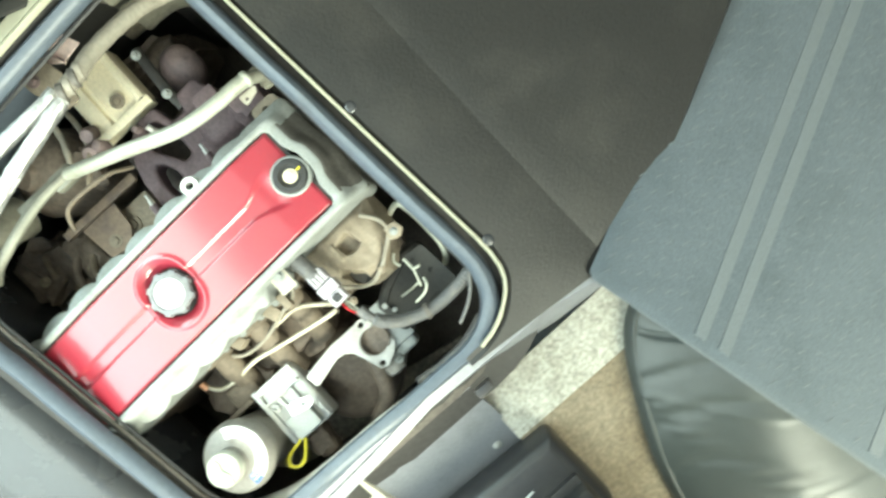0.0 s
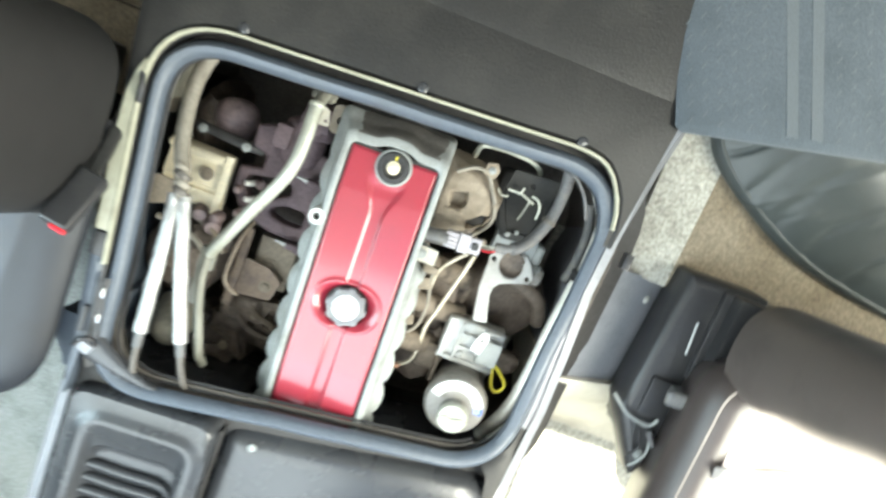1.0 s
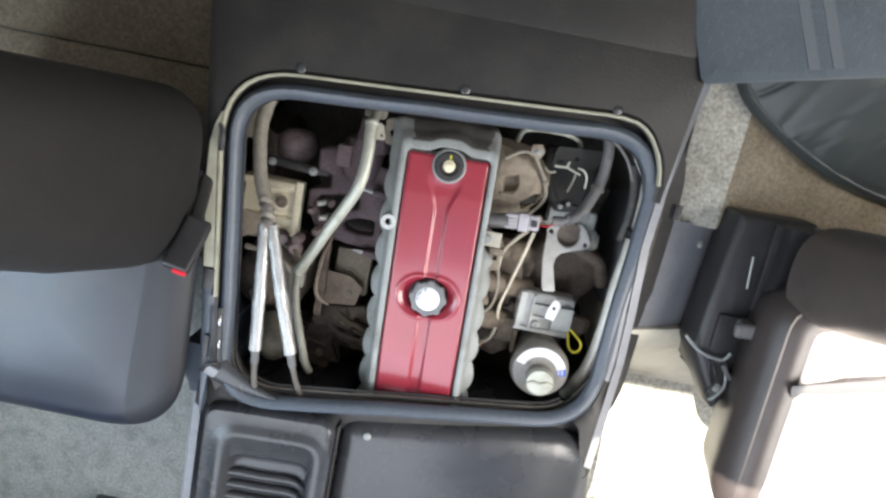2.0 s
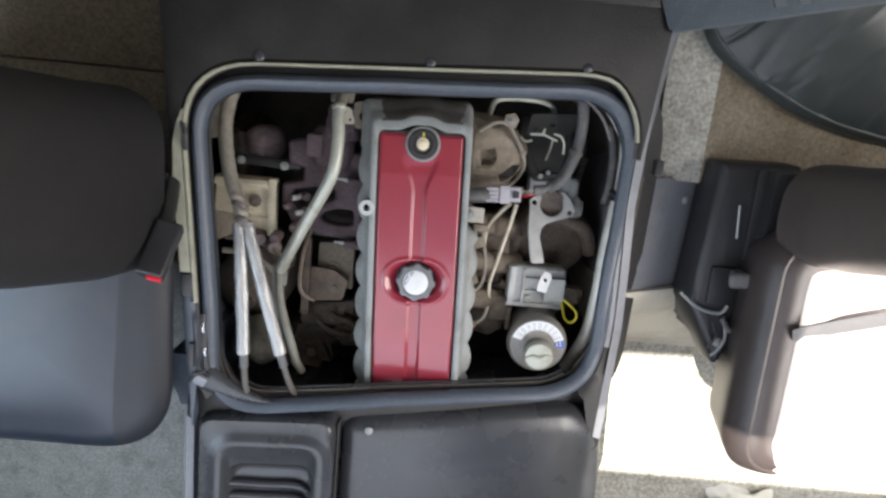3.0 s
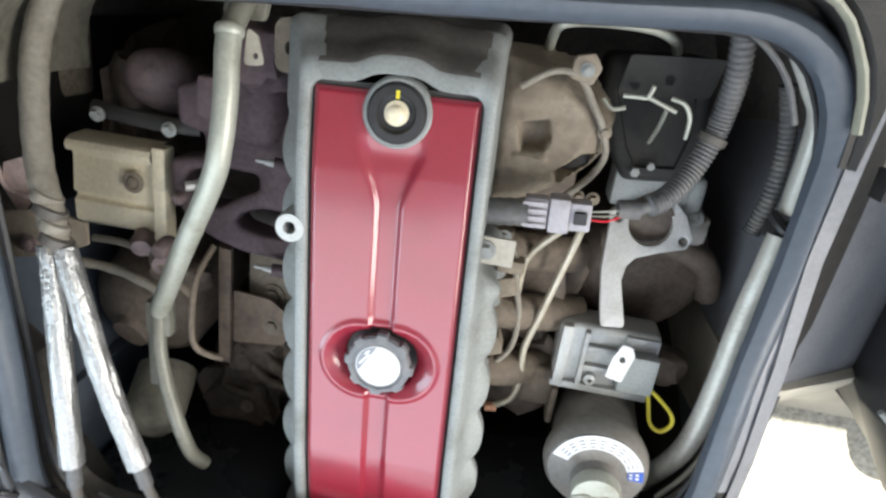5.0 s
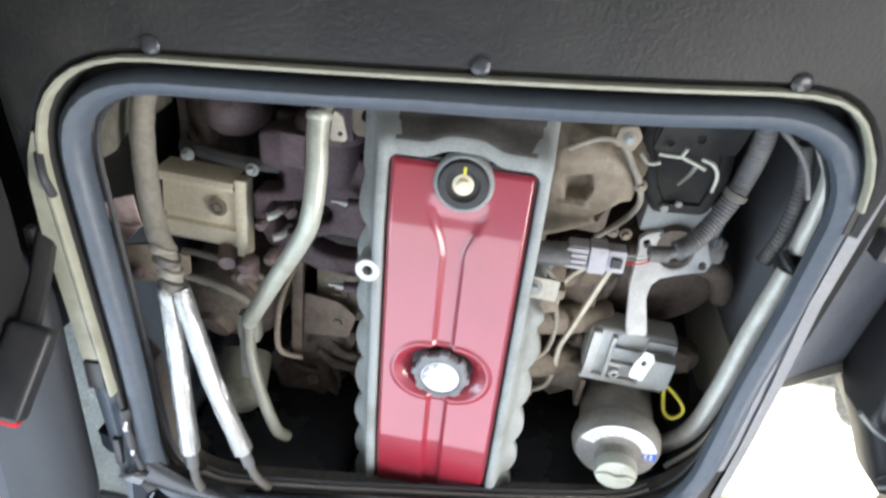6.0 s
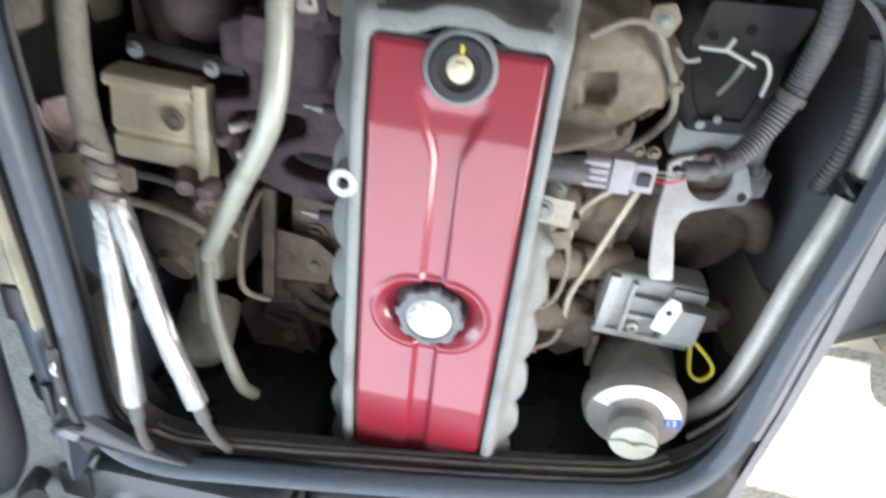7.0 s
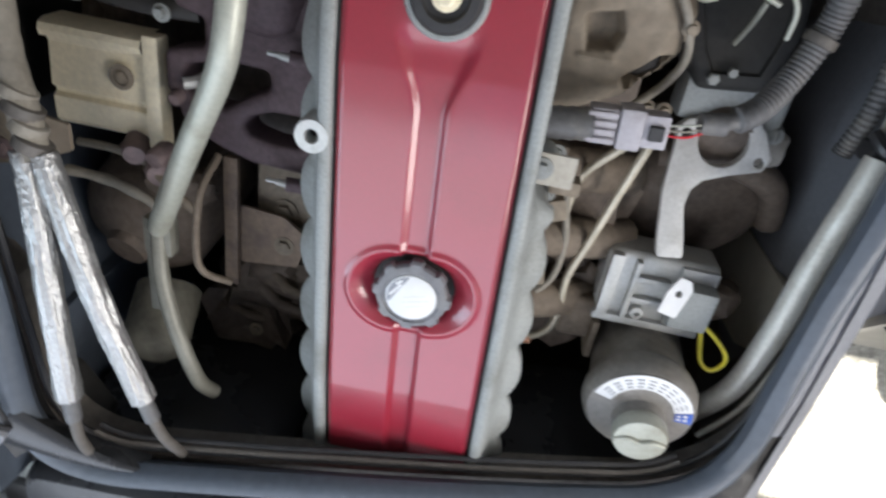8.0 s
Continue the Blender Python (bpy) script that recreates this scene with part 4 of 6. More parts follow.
lump(bm, (-0.372, -0.060, -0.085), (0.030, 0.034, 0.045), 0.25, 7.7)
part("outlet_housing", bm, CAST_PURPLE, manifold)
bm = BM()
box(bm, (-0.435, -0.127, -0.09), (-0.405, -0.085, -0.058), 0.006, 2)
part("housing_boss", bm, CAST_PURPLE, manifold)
# Added plate; its dark colour stands in for the shade behind the openings.
bm = BM()
box(bm, (-0.476, -0.290, -0.165), (-0.325, -0.100, -0.152), 0.004)
part("backing", bm, CAST_DARK, manifold, "dark plate added behind the openings for their depth")
bm = BM()
tube(bm, [(-0.446, -0.205, -0.118), (-0.441, -0.205, -0.100), (-0.434, -0.206, -0.094)], 0.0075, 12, 4, radius=lambda s, a: 1 + 0.12 * math.sin(40 * s))
part("stud", bm, PINK_SHIELD, manifold)

turbo = thing("heat_shield_drum", (-0.54, -0.12, -0.25), "tarnished pinkish drum behind a dark flange", "drum")
bm = BM()
revolve(bm, [(0.0, 0.046), (0.016, 0.044), (0.029, 0.034), (0.036, 0.016), (0.038, -0.03), (0.03, -0.08)], pose(-0.540, -0.116, -0.178, -20, 12, 0), 30,
        lambda a, z: 1 + 0.10 * math.cos(2 * a - 0.6) + 0.04 * math.sin(3 * a + 20 * z))
part("drum", bm, PINK_SHIELD, turbo)
bm = BM()
tube(bm, [(-0.575, -0.143, -0.100), (-0.53, -0.146, -0.094), (-0.49, -0.148, -0.094), (-0.452, -0.148, -0.10)], 0.0085, 10, squash=0.6)
part("clamp_bar", bm, GASKET, turbo)
for x, y in ((-0.558, -0.146), (-0.478, -0.150)):
    bm = BM()
    hexbolt(bm, pose(x, y, -0.084), 0.0052, 0.009)
    part("nut", bm, ALLOY, turbo)

mount = thing("plated_bracket", (-0.535, -0.23, -0.13), "yellow zinc-plated folded steel bracket with one bolt", "bracket")
bm = BM()
sec = [(-0.179, -0.135), (-0.180, -0.108), (-0.184, -0.100), (-0.190, -0.0975), (-0.196, -0.100), (-0.199, -0.109), (-0.203, -0.111), (-0.245, -0.107), (-0.2485, -0.112), (-0.2525, -0.1125), (-0.256, -0.107), (-0.279, -0.1075), (-0.284, -0.112), (-0.286, -0.128)]
top = [[(x, y, z) for y, z in sec] for x in (-0.612, -0.55, -0.520, -0.511)]
loft(bm, top, closed=False)
part("bracket_face", bm, ZINC, mount, angle=25)
bm = BM()
box(bm, (-0.511, -0.289, -0.122), (-0.495, -0.178, -0.1), 0.003, 2)
part("bracket_flange", bm, ZINC, mount)
bm = BM()
revolve(bm, [(0.0125, 0.0), (0.0125, 0.0015), (0.008, 0.002), (0.0075, -0.001)], pose(-0.536, -0.223, -0.105), 20)
hexbolt(bm, pose(-0.536, -0.223, -0.106), 0.0062, 0.004, False)
part("bolt", bm, CAST_DUSTY, mount)
hanger = thing("pipe_hanger", (-0.58, -0.25, -0.03), "dusty plated strip carrying the hose clamp", "bracket")
bm = BM()
plate(bm, loop_of([(-0.662, -0.302), (-0.572, -0.283), (-0.525, -0.262), (-0.525, -0.238), (-0.572, -0.232), (-0.662, -0.252)], 0.003, 0, 3), [ring_pts(-0.590, -0.272, 0.0050, 14)], -0.012, -0.008)
part("strip", bm, CAST_DUSTY, hanger)
bm = BM()
hexbolt(bm, pose(-0.590, -0.272, -0.008), 0.0066, 0.006)
part("bolt", bm, PINK_SHIELD, hanger)
bm = BM()
plate(bm, loop_of([(-0.635, -0.201), (-0.640, -0.228), (-0.622, -0.256), (-0.600, -0.229), (-0.606, -0.189)], 0.002, 0, 3), [], -0.040, -0.038, None)
tube(bm, [(-0.640, -0.205, -0.036), (-0.632, -0.226, -0.033), (-0.612, -0.232, -0.033), (-0.596, -0.225, -0.036)], 0.002, 6)
solid("foil_tag", bm, PINK_FOIL, "bent scrap of pinkish foil by the hose", "foil tag")

# taped hose that forks into two foil sleeves
hose = thing("taped_hose", (-0.51, -0.25, 0.0), "cloth-taped hose forking into two bright foil sleeves", "hose")
bm = BM()
tube(bm, [(-0.530, 0.050, -0.090), (-0.556, 0.0, -0.050), (-0.566, -0.060, -0.022), (-0.558, -0.115, 0.002), (-0.540, -0.170, 0.026), (-0.521, -0.205, 0.042), (-0.511, -0.245, 0.050)], 0.0124, 16, 9,
     radius=lambda s, a: 1.0 + 0.06 * abs(math.sin(s * 45)) - 0.1 * s)
part("taped_run", bm, TAPE, hose)
for k, (x, y, z) in enumerate(((-0.524, -0.198, 0.0395), (-0.519, -0.209, 0.043), (-0.5145, -0.221, 0.0465), (-0.5115, -0.2335, 0.049))):
    bm = BM()
    tube(bm, [(x + 0.0018, y + 0.0046, z - 0.0014), (x + 0.0014, y + 0.0036, z - 0.0011), (x - 0.0014, y - 0.0036, z + 0.0011), (x - 0.0018, y - 0.0046, z + 0.0014)], 0.0138 + 0.0008 * (k % 2), 18, 1, radius=lambda s, a: 0.90 + 0.10 * math.sin(math.pi * min(1.0, max(0.0, s))) ** 0.3 + 0.02 * math.sin(3 * a + k))
    part("tape_band", bm, TAPE_DARK if k % 2 else TAPE, hose)
for name, pts in (("left", [(-0.518, -0.238, 0.051), (-0.513, -0.262, 0.055), (-0.503, -0.36, 0.069), (-0.494, -0.458, 0.079)]),
                  ("right", [(-0.503, -0.238, 0.050), (-0.496, -0.262, 0.053), (-0.466, -0.36, 0.062), (-0.436, -0.460, 0.061)])):
    bm = BM()
    tube(bm, pts, 0.0100, 44, 40, radius=lambda s, a: 0.96 + 0.06 * math.sin(3.14 * s) + 0.22 * noise.noise(Vector((math.cos(a) * 6.5, math.sin(a) * 6.5, s * 8 + 5 * len(name)))) + 0.12 * abs(noise.noise(Vector((math.cos(a) * 4, math.sin(a) * 4, s * 36)))) + (0.09 * s ** 6))
    sleeve = part("foil_sleeve", bm, FOIL, hose, "crinkled bright foil sleeve", angle=180)
    e = Vector(pts[-1])
    d = (e - Vector(pts[-2])).normalized()
    bm = BM()
    tube(bm, [e - d * 0.006, e + d * 0.024], 0.0072, 14, 2)
    part("collar", bm, CONDUIT, hose, "dark grey rubber collar")
    bm = BM()
    tube(bm, [e + d * 0.018, e + d * 0.05 + Vector((0.0, 0, -0.003)), e + d * 0.085 + Vector((0.0, 0, -0.016))], 0.0052, 12, 5)
    part("hose_end", bm, TAPE_DARK, hose)

pipe = thing("coolant_pipe", (-0.40, -0.2, -0.05), "pale zinc-plated bent pipe running to a clamp", "pipe")
bm = BM()
tube(bm, [(-0.3690, -0.034, 0.006), (-0.3680, -0.055, 0.013), (-0.3655, -0.085, 0.020), (-0.3675, -0.128, 0.026), (-0.379, -0.165, 0.020), (-0.424, -0.252, -0.006), (-0.466, -0.336, -0.033)], 0.0106, 18, 8)
part("pipe_run", bm, STEEL_PIPE, pipe, angle=70)
bm = BM()
tube(bm, [(-0.3694, -0.0310, 0.0046), (-0.3690, -0.0345, 0.0062), (-0.3686, -0.0385, 0.0078)], 0.0122, 18, 3, radius=lambda s, a: 0.92 + 0.10 * math.sin(math.pi * s))
part("flared_end", bm, STEEL_PIPE, pipe, "rolled pale pipe end")
bm = BM()
tube(bm, [(-0.362, 0.024, -0.060), (-0.366, -0.006, -0.020), (-0.3688, -0.033, 0.003)], 0.0100, 14, 5)
part("rubber_joint", bm, DULL_PIPE, pipe, "dull grey-green joint behind the pipe end")
bm = BM()
cast_plate(bm, [(-0.390, -0.026), (-0.352, -0.026), (-0.344, 0.010), (-0.386, 0.014)], [], 0.006, -0.030, -0.022, 0.002)
part("fixing_tab", bm, OLIVE, pipe, "dull olive fixing plate")
bm = BM()
plate(bm, loop_of([(-0.361, -0.062), (-0.343, -0.060), (-0.349, -0.036), (-0.358, -0.030)], 0.004, 0, 4), [ring_pts(-0.3505, -0.053, 0.0028, 10)], -0.006, -0.003)
part("small_tab", bm, DUSTY_PLATE, pipe, "small dusty plated tab")
bm = BM()
tube(bm, [(-0.467, -0.332, -0.034), (-0.463, -0.380, -0.026), (-0.452, -0.420, -0.019), (-0.440, -0.452, -0.014), (-0.431, -0.480, -0.014), (-0.424, -0.508, -0.020), (-0.417, -0.530, -0.034)], 0.0080, 14, 7)
part("lower_run", bm, DULL_PIPE, pipe)
bm = BM()
box(bm, (-0.480, -0.365, -0.045), (-0.452, -0.325, -0.028), 0.004, 2)
part("clamp", bm, DULL_PIPE, pipe)
bm = BM()
box(bm, (-0.478, -0.430, -0.040), (-0.463, -0.36, -0.028), 0.003, 2)
part("strap", bm, DULL_PIPE, pipe)

bm = BM()
rng = random.Random(7)
for k in range(34):
    x, y, z = rng.uniform(-0.495, -0.415), rng.uniform(-0.002, 0.020), rng.uniform(-0.115, -0.095)
    pts = [(x, y, z)]
    for j in range(4):
        x, y, z = x + rng.uniform(-0.008, 0.014), min(0.030, max(-0.008, y + rng.uniform(-0.008, 0.008))), z + rng.uniform(-0.006, 0.006)
        pts.append((x, y, z))
    tube(bm, pts, rng.uniform(0.0008, 0.0017), 5, 3)
solid("rusty_braid", bm, RUST, "tangle of rusty orange wire braid under the hatch edge", "wire braid")

alt = thing("alternator", (-0.52, -0.42, -0.3), "dusty round-bodied alternator deep in the bay", "alternator")
bm = BM()
revolve(bm, [(0.0, 0.07), (0.022, 0.07), (0.026, 0.06), (0.055, 0.05), (0.072, 0.030), (0.076, -0.02), (0.074, -0.09), (0.05, -0.11)], pose(-0.545, -0.395, -0.17, 25, -8, 0), 34,
        lambda a, z: 1 + (0.025 if math.cos(18 * a) > 0.2 and z < 0.04 else 0))
part("body", bm, CAST_BROWN, alt)
bm = BM()
revolve(bm, [(0.0, 0.026), (0.010, 0.0255), (0.020, 0.022), (0.028, 0.015), (0.0335, 0.005), (0.036, -0.008), (0.036, -0.06)], pose(-0.502, -0.508, -0.072, 30, 12, 0), 28, lambda a, z: 1 + 0.03 * math.sin(3 * a))
part("end_cover", bm, OLIVE, alt, "dull olive rounded end cover")
for x, y, z, r in ((-0.522, -0.292, -0.095, 0.013), (-0.492, -0.305, -0.088, 0.015)):
    bm = BM()
    revolve(bm, [(r * 0.6, -0.03), (r, -0.02), (r, 0.004), (r * 0.8, 0.010), (0, 0.011)], pose(x, y, z, 10, 20, 0), 16)
    part("terminal", bm, PINK_SHIELD, alt)
bm = BM()
tube(bm, [(-0.590, -0.300, -0.105), (-0.545, -0.298, -0.10), (-0.505, -0.315, -0.11), (-0.480, -0.330, -0.12)], 0.0045, 8)
part("cable", bm, TAPE, alt)
bm = BM()
lump(bm, (-0.50, -0.335, -0.135), (0.040, 0.018, 0.02), 0.4, 5.0)
part("terminal_block", bm, CAST_BROWN, alt)

bm = BM()
tube(bm, [(-0.418, -0.262, -0.060), (-0.423, -0.290, -0.032), (-0.428, -0.345, -0.030), (-0.424, -0.375, -0.034), (-0.404, -0.394, -0.052)], 0.0036, 10)
solid("vacuum_pipe", bm, RUNNER, "thin dusty bent pipe beside the block", "pipe")
stay = thing("manifold_stay", (-0.40, -0.37, -0.13), "rust-brown steel stay under the intake runners", "bracket")
bm = BM()
box(bm, (-0.443, -0.446, -0.128), (-0.427, -0.290, -0.119), 0.003, 2)
part("leg", bm, BROWN_PLATE, stay)
bm = BM()
plate(bm, loop_of([(-0.430, -0.420), (-0.362, -0.412), (-0.352, -0.372), (-0.380, -0.352), (-0.430, -0.348)], 0.006, 0, 4), [ring_pts(-0.378, -0.388, 0.006, 12)], -0.134, -0.129)
part("plate", bm, BROWN_PLATE, stay)
bm = BM()
hexbolt(bm, pose(-0.378, -0.388, -0.130), 0.0075, 0.006)
part("bolt", bm, CAST_DUSTY, stay)
for pts, r, mat in (([(-0.585, -0.318, -0.075), (-0.545, -0.322, -0.078), (-0.512, -0.338, -0.086), (-0.492, -0.362, -0.10)], 0.0055, TAPE),
                    ([(-0.500, -0.300, -0.082), (-0.478, -0.318, -0.080), (-0.462, -0.345, -0.092)], 0.0045, CAST_DUSTY),
                    ([(-0.395, -0.440, -0.150), (-0.375, -0.455, -0.145), (-0.352, -0.462, -0.150), (-0.335, -0.480, -0.165)], 0.006, RUNNER),
                    ([(-0.415, -0.470, -0.160), (-0.390, -0.490, -0.158), (-0.345, -0.500, -0.165)], 0.0075, CAST_BROWN)):
    bm = BM()
    tube(bm, pts, r, 10, radius=lambda s, a: 1 + 0.1 * math.sin(25 * s))
    solid("bay_cable", bm, mat, "short dusty cable low in the engine bay", "cable", group="bay cables")
for x, y, z, r in ((-0.452, -0.262, -0.070, 0.0085), (-0.487, -0.285, -0.074, 0.0105), (-0.470, -0.225, -0.086, 0.007)):
    bm = BM()
    revolve(bm, [(r * 0.7, -0.02), (r, -0.014), (r, 0.002), (r * 0.8, 0.006), (0, 0.007)], pose(x, y, z, 14, -10, 0), 16)
    solid("bolt_head", bm, PINK_SHIELD, "tarnished round bolt head in the bay", "bolt", group="bay bolts")
bracket2 = thing("engine_side_bracket", (-0.38, -0.38, -0.2), "rust-brown side bracket below the manifold", "bracket")
bm = BM()
box(bm, (-0.418, -0.395, -0.175), (-0.345, -0.300, -0.148), 0.006, 2)
part("plate", bm, CAST_DUSTY, bracket2)
bm = BM()
hexbolt(bm, pose(-0.385, -0.355, -0.148), 0.010, 0.009)
part("bolt", bm, CAST_DUSTY, bracket2)
for k, (c, s) in enumerate((((-0.395, -0.450, -0.20), (0.05, 0.035, 0.05)), ((-0.35, -0.49, -0.21), (0.045, 0.04, 0.05)), ((-0.44, -0.53, -0.22), (0.06, 0.05, 0.06)), ((-0.60, -0.20, -0.28), (0.04, 0.12, 0.1)))):
    bm = BM()
    lump(bm, c, s, 0.5, k * 3.3)
    casting = thing("engine_casting", (c[0], c[1], c[2] - s[2]), "grimy brown casting low beside the block", "casting", group="low castings")
    part("body", bm, CAST_BROWN, casting)
    bm = BM()
    tube(bm, [(c[0] - s[0] * 0.8, c[1] + s[1] * 0.3, c[2] + s[2] * 0.5), (c[0], c[1] + s[1] * 0.2, c[2] + s[2] * 0.95), (c[0] + s[0] * 0.8, c[1] - s[1] * 0.2, c[2] + s[2] * 0.5)], 0.006, 10, radius=lambda t, a: 1 + 0.15 * math.sin(9 * t))
    part("rib", bm, RUNNER, casting, "raised cast rib")
    bm = BM()
    hexbolt(bm, pose(c[0] + s[0] * 0.25, c[1] - s[1] * 0.3, c[2] + s[2] * 0.85), 0.006, 0.008)
    part("bolt", bm, CAST_DUSTY, casting, "dusty bolt head")

# ---- intake side of the bay ----
intake = thing("intake_manifold", (-0.07, -0.10, -0.25), "dusty tan cast intake manifold", "manifold")
shape = [Vector(p) for p in ((-0.150, -0.022), (-0.082, -0.034), (-0.056, -0.052), (-0.034, -0.078), (-0.040, -0.110), (-0.072, -0.152), (-0.110, -0.171), (-0.150, -0.190))]


def depth_inside(p, poly):
    """Distance of a point from a polygon's outline, positive inside."""
    best, inside = 9.0, False
    for a, e in zip(poly, poly[1:] + poly[:1]):
        ab = e - a
        t = min(1.0, max(0.0, (p - a).dot(ab) / ab.length_squared))
        best = min(best, (p - a - ab * t).length)
        if (a.y > p.y) != (e.y > p.y) and p.x < a.x + (p.y - a.y) / (e.y - a.y) * ab.x:
            inside = not inside
    return best if inside else -best


pad = [Vector(p) for p in ((-0.123, -0.086), (-0.094, -0.080), (-0.088, -0.098), (-0.093, -0.111), (-0.115, -0.114))]
port = [Vector(p) for p in ((-0.081, -0.131), (-0.056, -0.110), (-0.040, -0.109), (-0.044, -0.128), (-0.058, -0.139), (-0.074, -0.141))]
bm = BM()
grid = {}
for i in range(67):
    for j in range(95):
        p = Vector((-0.152 + 0.0019 * i, -0.196 + 0.0019 * j))
        d = depth_inside(p, shape)
        if d < -0.012:
            continue
        z = -0.094 + 0.012 * step(0.0, 0.020, d) - 0.055 * (1 - step(-0.012, 0.006, d))
        z += 0.0045 * noise.noise(Vector((p.x * 26, p.y * 26, 1.7))) + 0.0008 * noise.noise(Vector((p.x * 90, p.y * 90, 5.0)))
        z += 0.006 * math.exp(-((p.x + 0.45 * p.y + 0.062) / 0.005) ** 2) - 0.010 * step(-0.128, -0.146, p.y)
        z += 0.004 * math.exp(-((p.y + 0.118) / 0.0022) ** 2) * step(-0.124, -0.118, p.x) * (1 - step(-0.094, -0.088, p.x))
        z -= 0.022 * step(-0.001, 0.003, depth_inside(p, pad)) + 0.060 * step(-0.002, 0.003, depth_inside(p, port))
        grid[i, j] = bm.verts.new((p.x, p.y, z))
for (i, j), v in list(grid.items()):
    if (i + 1, j) in grid and (i, j + 1) in grid and (i + 1, j + 1) in grid:
        bm.faces.new((v, grid[i + 1, j], grid[i + 1, j + 1], grid[i, j + 1]))
part("plenum", bm, CAST_DUSTY, intake, angle=70)
bm = BM()
box(bm, (-0.150, -0.185, -0.20), (-0.050, -0.030, -0.150), 0.01, 2)
part("lower_body", bm, CAST_BROWN, intake)
bm = BM()
plate(bm, [(p.x, p.y) for p in port], [], -0.150, -0.1485)
part("port_opening", bm, GASKET, intake, "dark open port")
for x, y, z in ((-0.049, -0.156, -0.112), (-0.034, -0.156, -0.112), (-0.040, -0.084, -0.088)):
    bm = BM()
    hexbolt(bm, pose(x, y, z), 0.0045, 0.010)
    part("bolt", bm, CAST_DUSTY, intake)
bm = BM()
tube(bm, [(-0.125, -0.052, -0.076), (-0.098, -0.034, -0.070), (-0.074, -0.036, -0.072), (-0.056, -0.060, -0.078), (-0.043, -0.080, -0.084), (-0.034, -0.108, -0.094), (-0.045, -0.133, -0.096), (-0.070, -0.160, -0.096)], 0.0036, 10)
part("vent_tube", bm, TAPE, intake)
conn = thing("wiring_connector", (-0.07, -0.16, -0.07), "grey plastic wiring plug on a rubber hose stub", "connector")
bm = BM()
tube(bm, [(-0.148, -0.170, -0.052), (-0.125, -0.167, -0.050), (-0.098, -0.163, -0.050)], 0.0135, 14, radius=lambda s, a: 1 + 0.04 * math.sin(40 * s))
part("rubber_boot", bm, CONDUIT, conn)
C = pose(-0.070, -0.1595, -0.052, 0, 0, 4)
bm = BM()
box(bm, (-0.032, -0.0145, -0.010), (-0.010, 0.0145, 0.010), 0.002, 2, C)
for k in range(4):
    box(bm, (-0.034, -0.0125 + 0.007 * k, 0.010), (-0.011, -0.0085 + 0.007 * k, 0.0125), 0.0008, 1, C)
part("socket", bm, CONNECTOR, conn, "ribbed socket half")
bm = BM()
box(bm, (-0.009, -0.0165, -0.012), (0.010, 0.0165, 0.0125), 0.002, 2, C)
part("plug", bm, CONNECTOR, conn)
bm = BM()
box(bm, (0.010, -0.0135, -0.010), (0.030, 0.0135, 0.010), 0.002, 2, C)
part("plug_tail", bm, CONNECTOR, conn)
bm = BM()
box(bm, (0.014, -0.006, 0.010), (0.026, 0.006, 0.014), 0.001, 1, C)
part("latch", bm, BLACK_PLASTIC, conn)
for dy, mat in ((0.004, STEEL_PIPE), (0.0, TAPE), (-0.004, RED_PLASTIC)):
    bm = BM()
    tube(bm, [(-0.040, -0.157 + dy, -0.052), (-0.024, -0.154 + dy * 1.2, -0.050), (-0.006, -0.148 + dy * 0.5, -0.055)], 0.0010, 6)
    part("wire", bm, mat, conn)

loom = thing("corrugated_conduit", (0.04, -0.1, -0.09), "dusty grey corrugated wiring conduit", "conduit")
path = [(-0.012, -0.147, -0.058), (0.008, -0.142, -0.060), (0.028, -0.131, -0.070), (0.046, -0.108, -0.084), (0.058, -0.078, -0.090), (0.062, -0.048, -0.088), (0.060, -0.010, -0.078), (0.052, 0.03, -0.07)]
bm = BM()
tube(bm, path, 0.0104, 14, 34, radius=lambda s, a: (1.0 + 0.085 * math.sin(s * 2 * math.pi * 54)) if s > 0.16 else 0.66)
part("conduit", bm, CONDUIT, loom, angle=80)
bm = BM()
tube(bm, [(0.0575, -0.079, -0.090), (0.0595, -0.072, -0.0902)], 0.0135, 14, 1)
part("tape_wrap", bm, TAPE_DARK, loom)
bm = BM()
tube(bm, [(-0.016, -0.1475, -0.057), (0.004, -0.1455, -0.059)], 0.0088, 14, 3, radius=lambda s, a: 1 + 0.06 * math.sin(20 * s))
part("tape_wrap", bm, CONDUIT, loom)

rear_tab = thing("intake_tab", (-0.070, -0.034, -0.08), "small tan plated tab bolted behind the intake manifold", "bracket")
bm = BM()
cast_plate(bm, [(-0.084, -0.038), (-0.062, -0.042), (-0.056, -0.026), (-0.064, -0.014), (-0.081, -0.018)], [], 0.004, -0.075, -0.068, 0.0015)
part("tab", bm, CAST_DUSTY, rear_tab)
bm = BM()
hexbolt(bm, pose(-0.069, -0.029, -0.068), 0.0042, 0.004)
part("bolt", bm, ALLOY, rear_tab)

blk = thing("black_actuator", (0.03, -0.07, -0.2), "black actuator box with bent wire linkage", "actuator")
bm = BM()
loft(bm, [at_z(loop_of([(-0.001, -0.137), (0.056, -0.131), (0.066, -0.082), (0.056, -0.010), (-0.040, -0.018), (-0.043, -0.050), (-0.019, -0.111)], 0.010, o, 5), z) for o, z in ((0.004, -0.21), (0.004, -0.155), (0.0, -0.148), (-0.005, -0.145), (-0.012, -0.145), (-0.014, -0.149), (-0.03, -0.150))], cap_last=True)
part("housing", bm, MATT_BLACK, blk)
bm = BM()
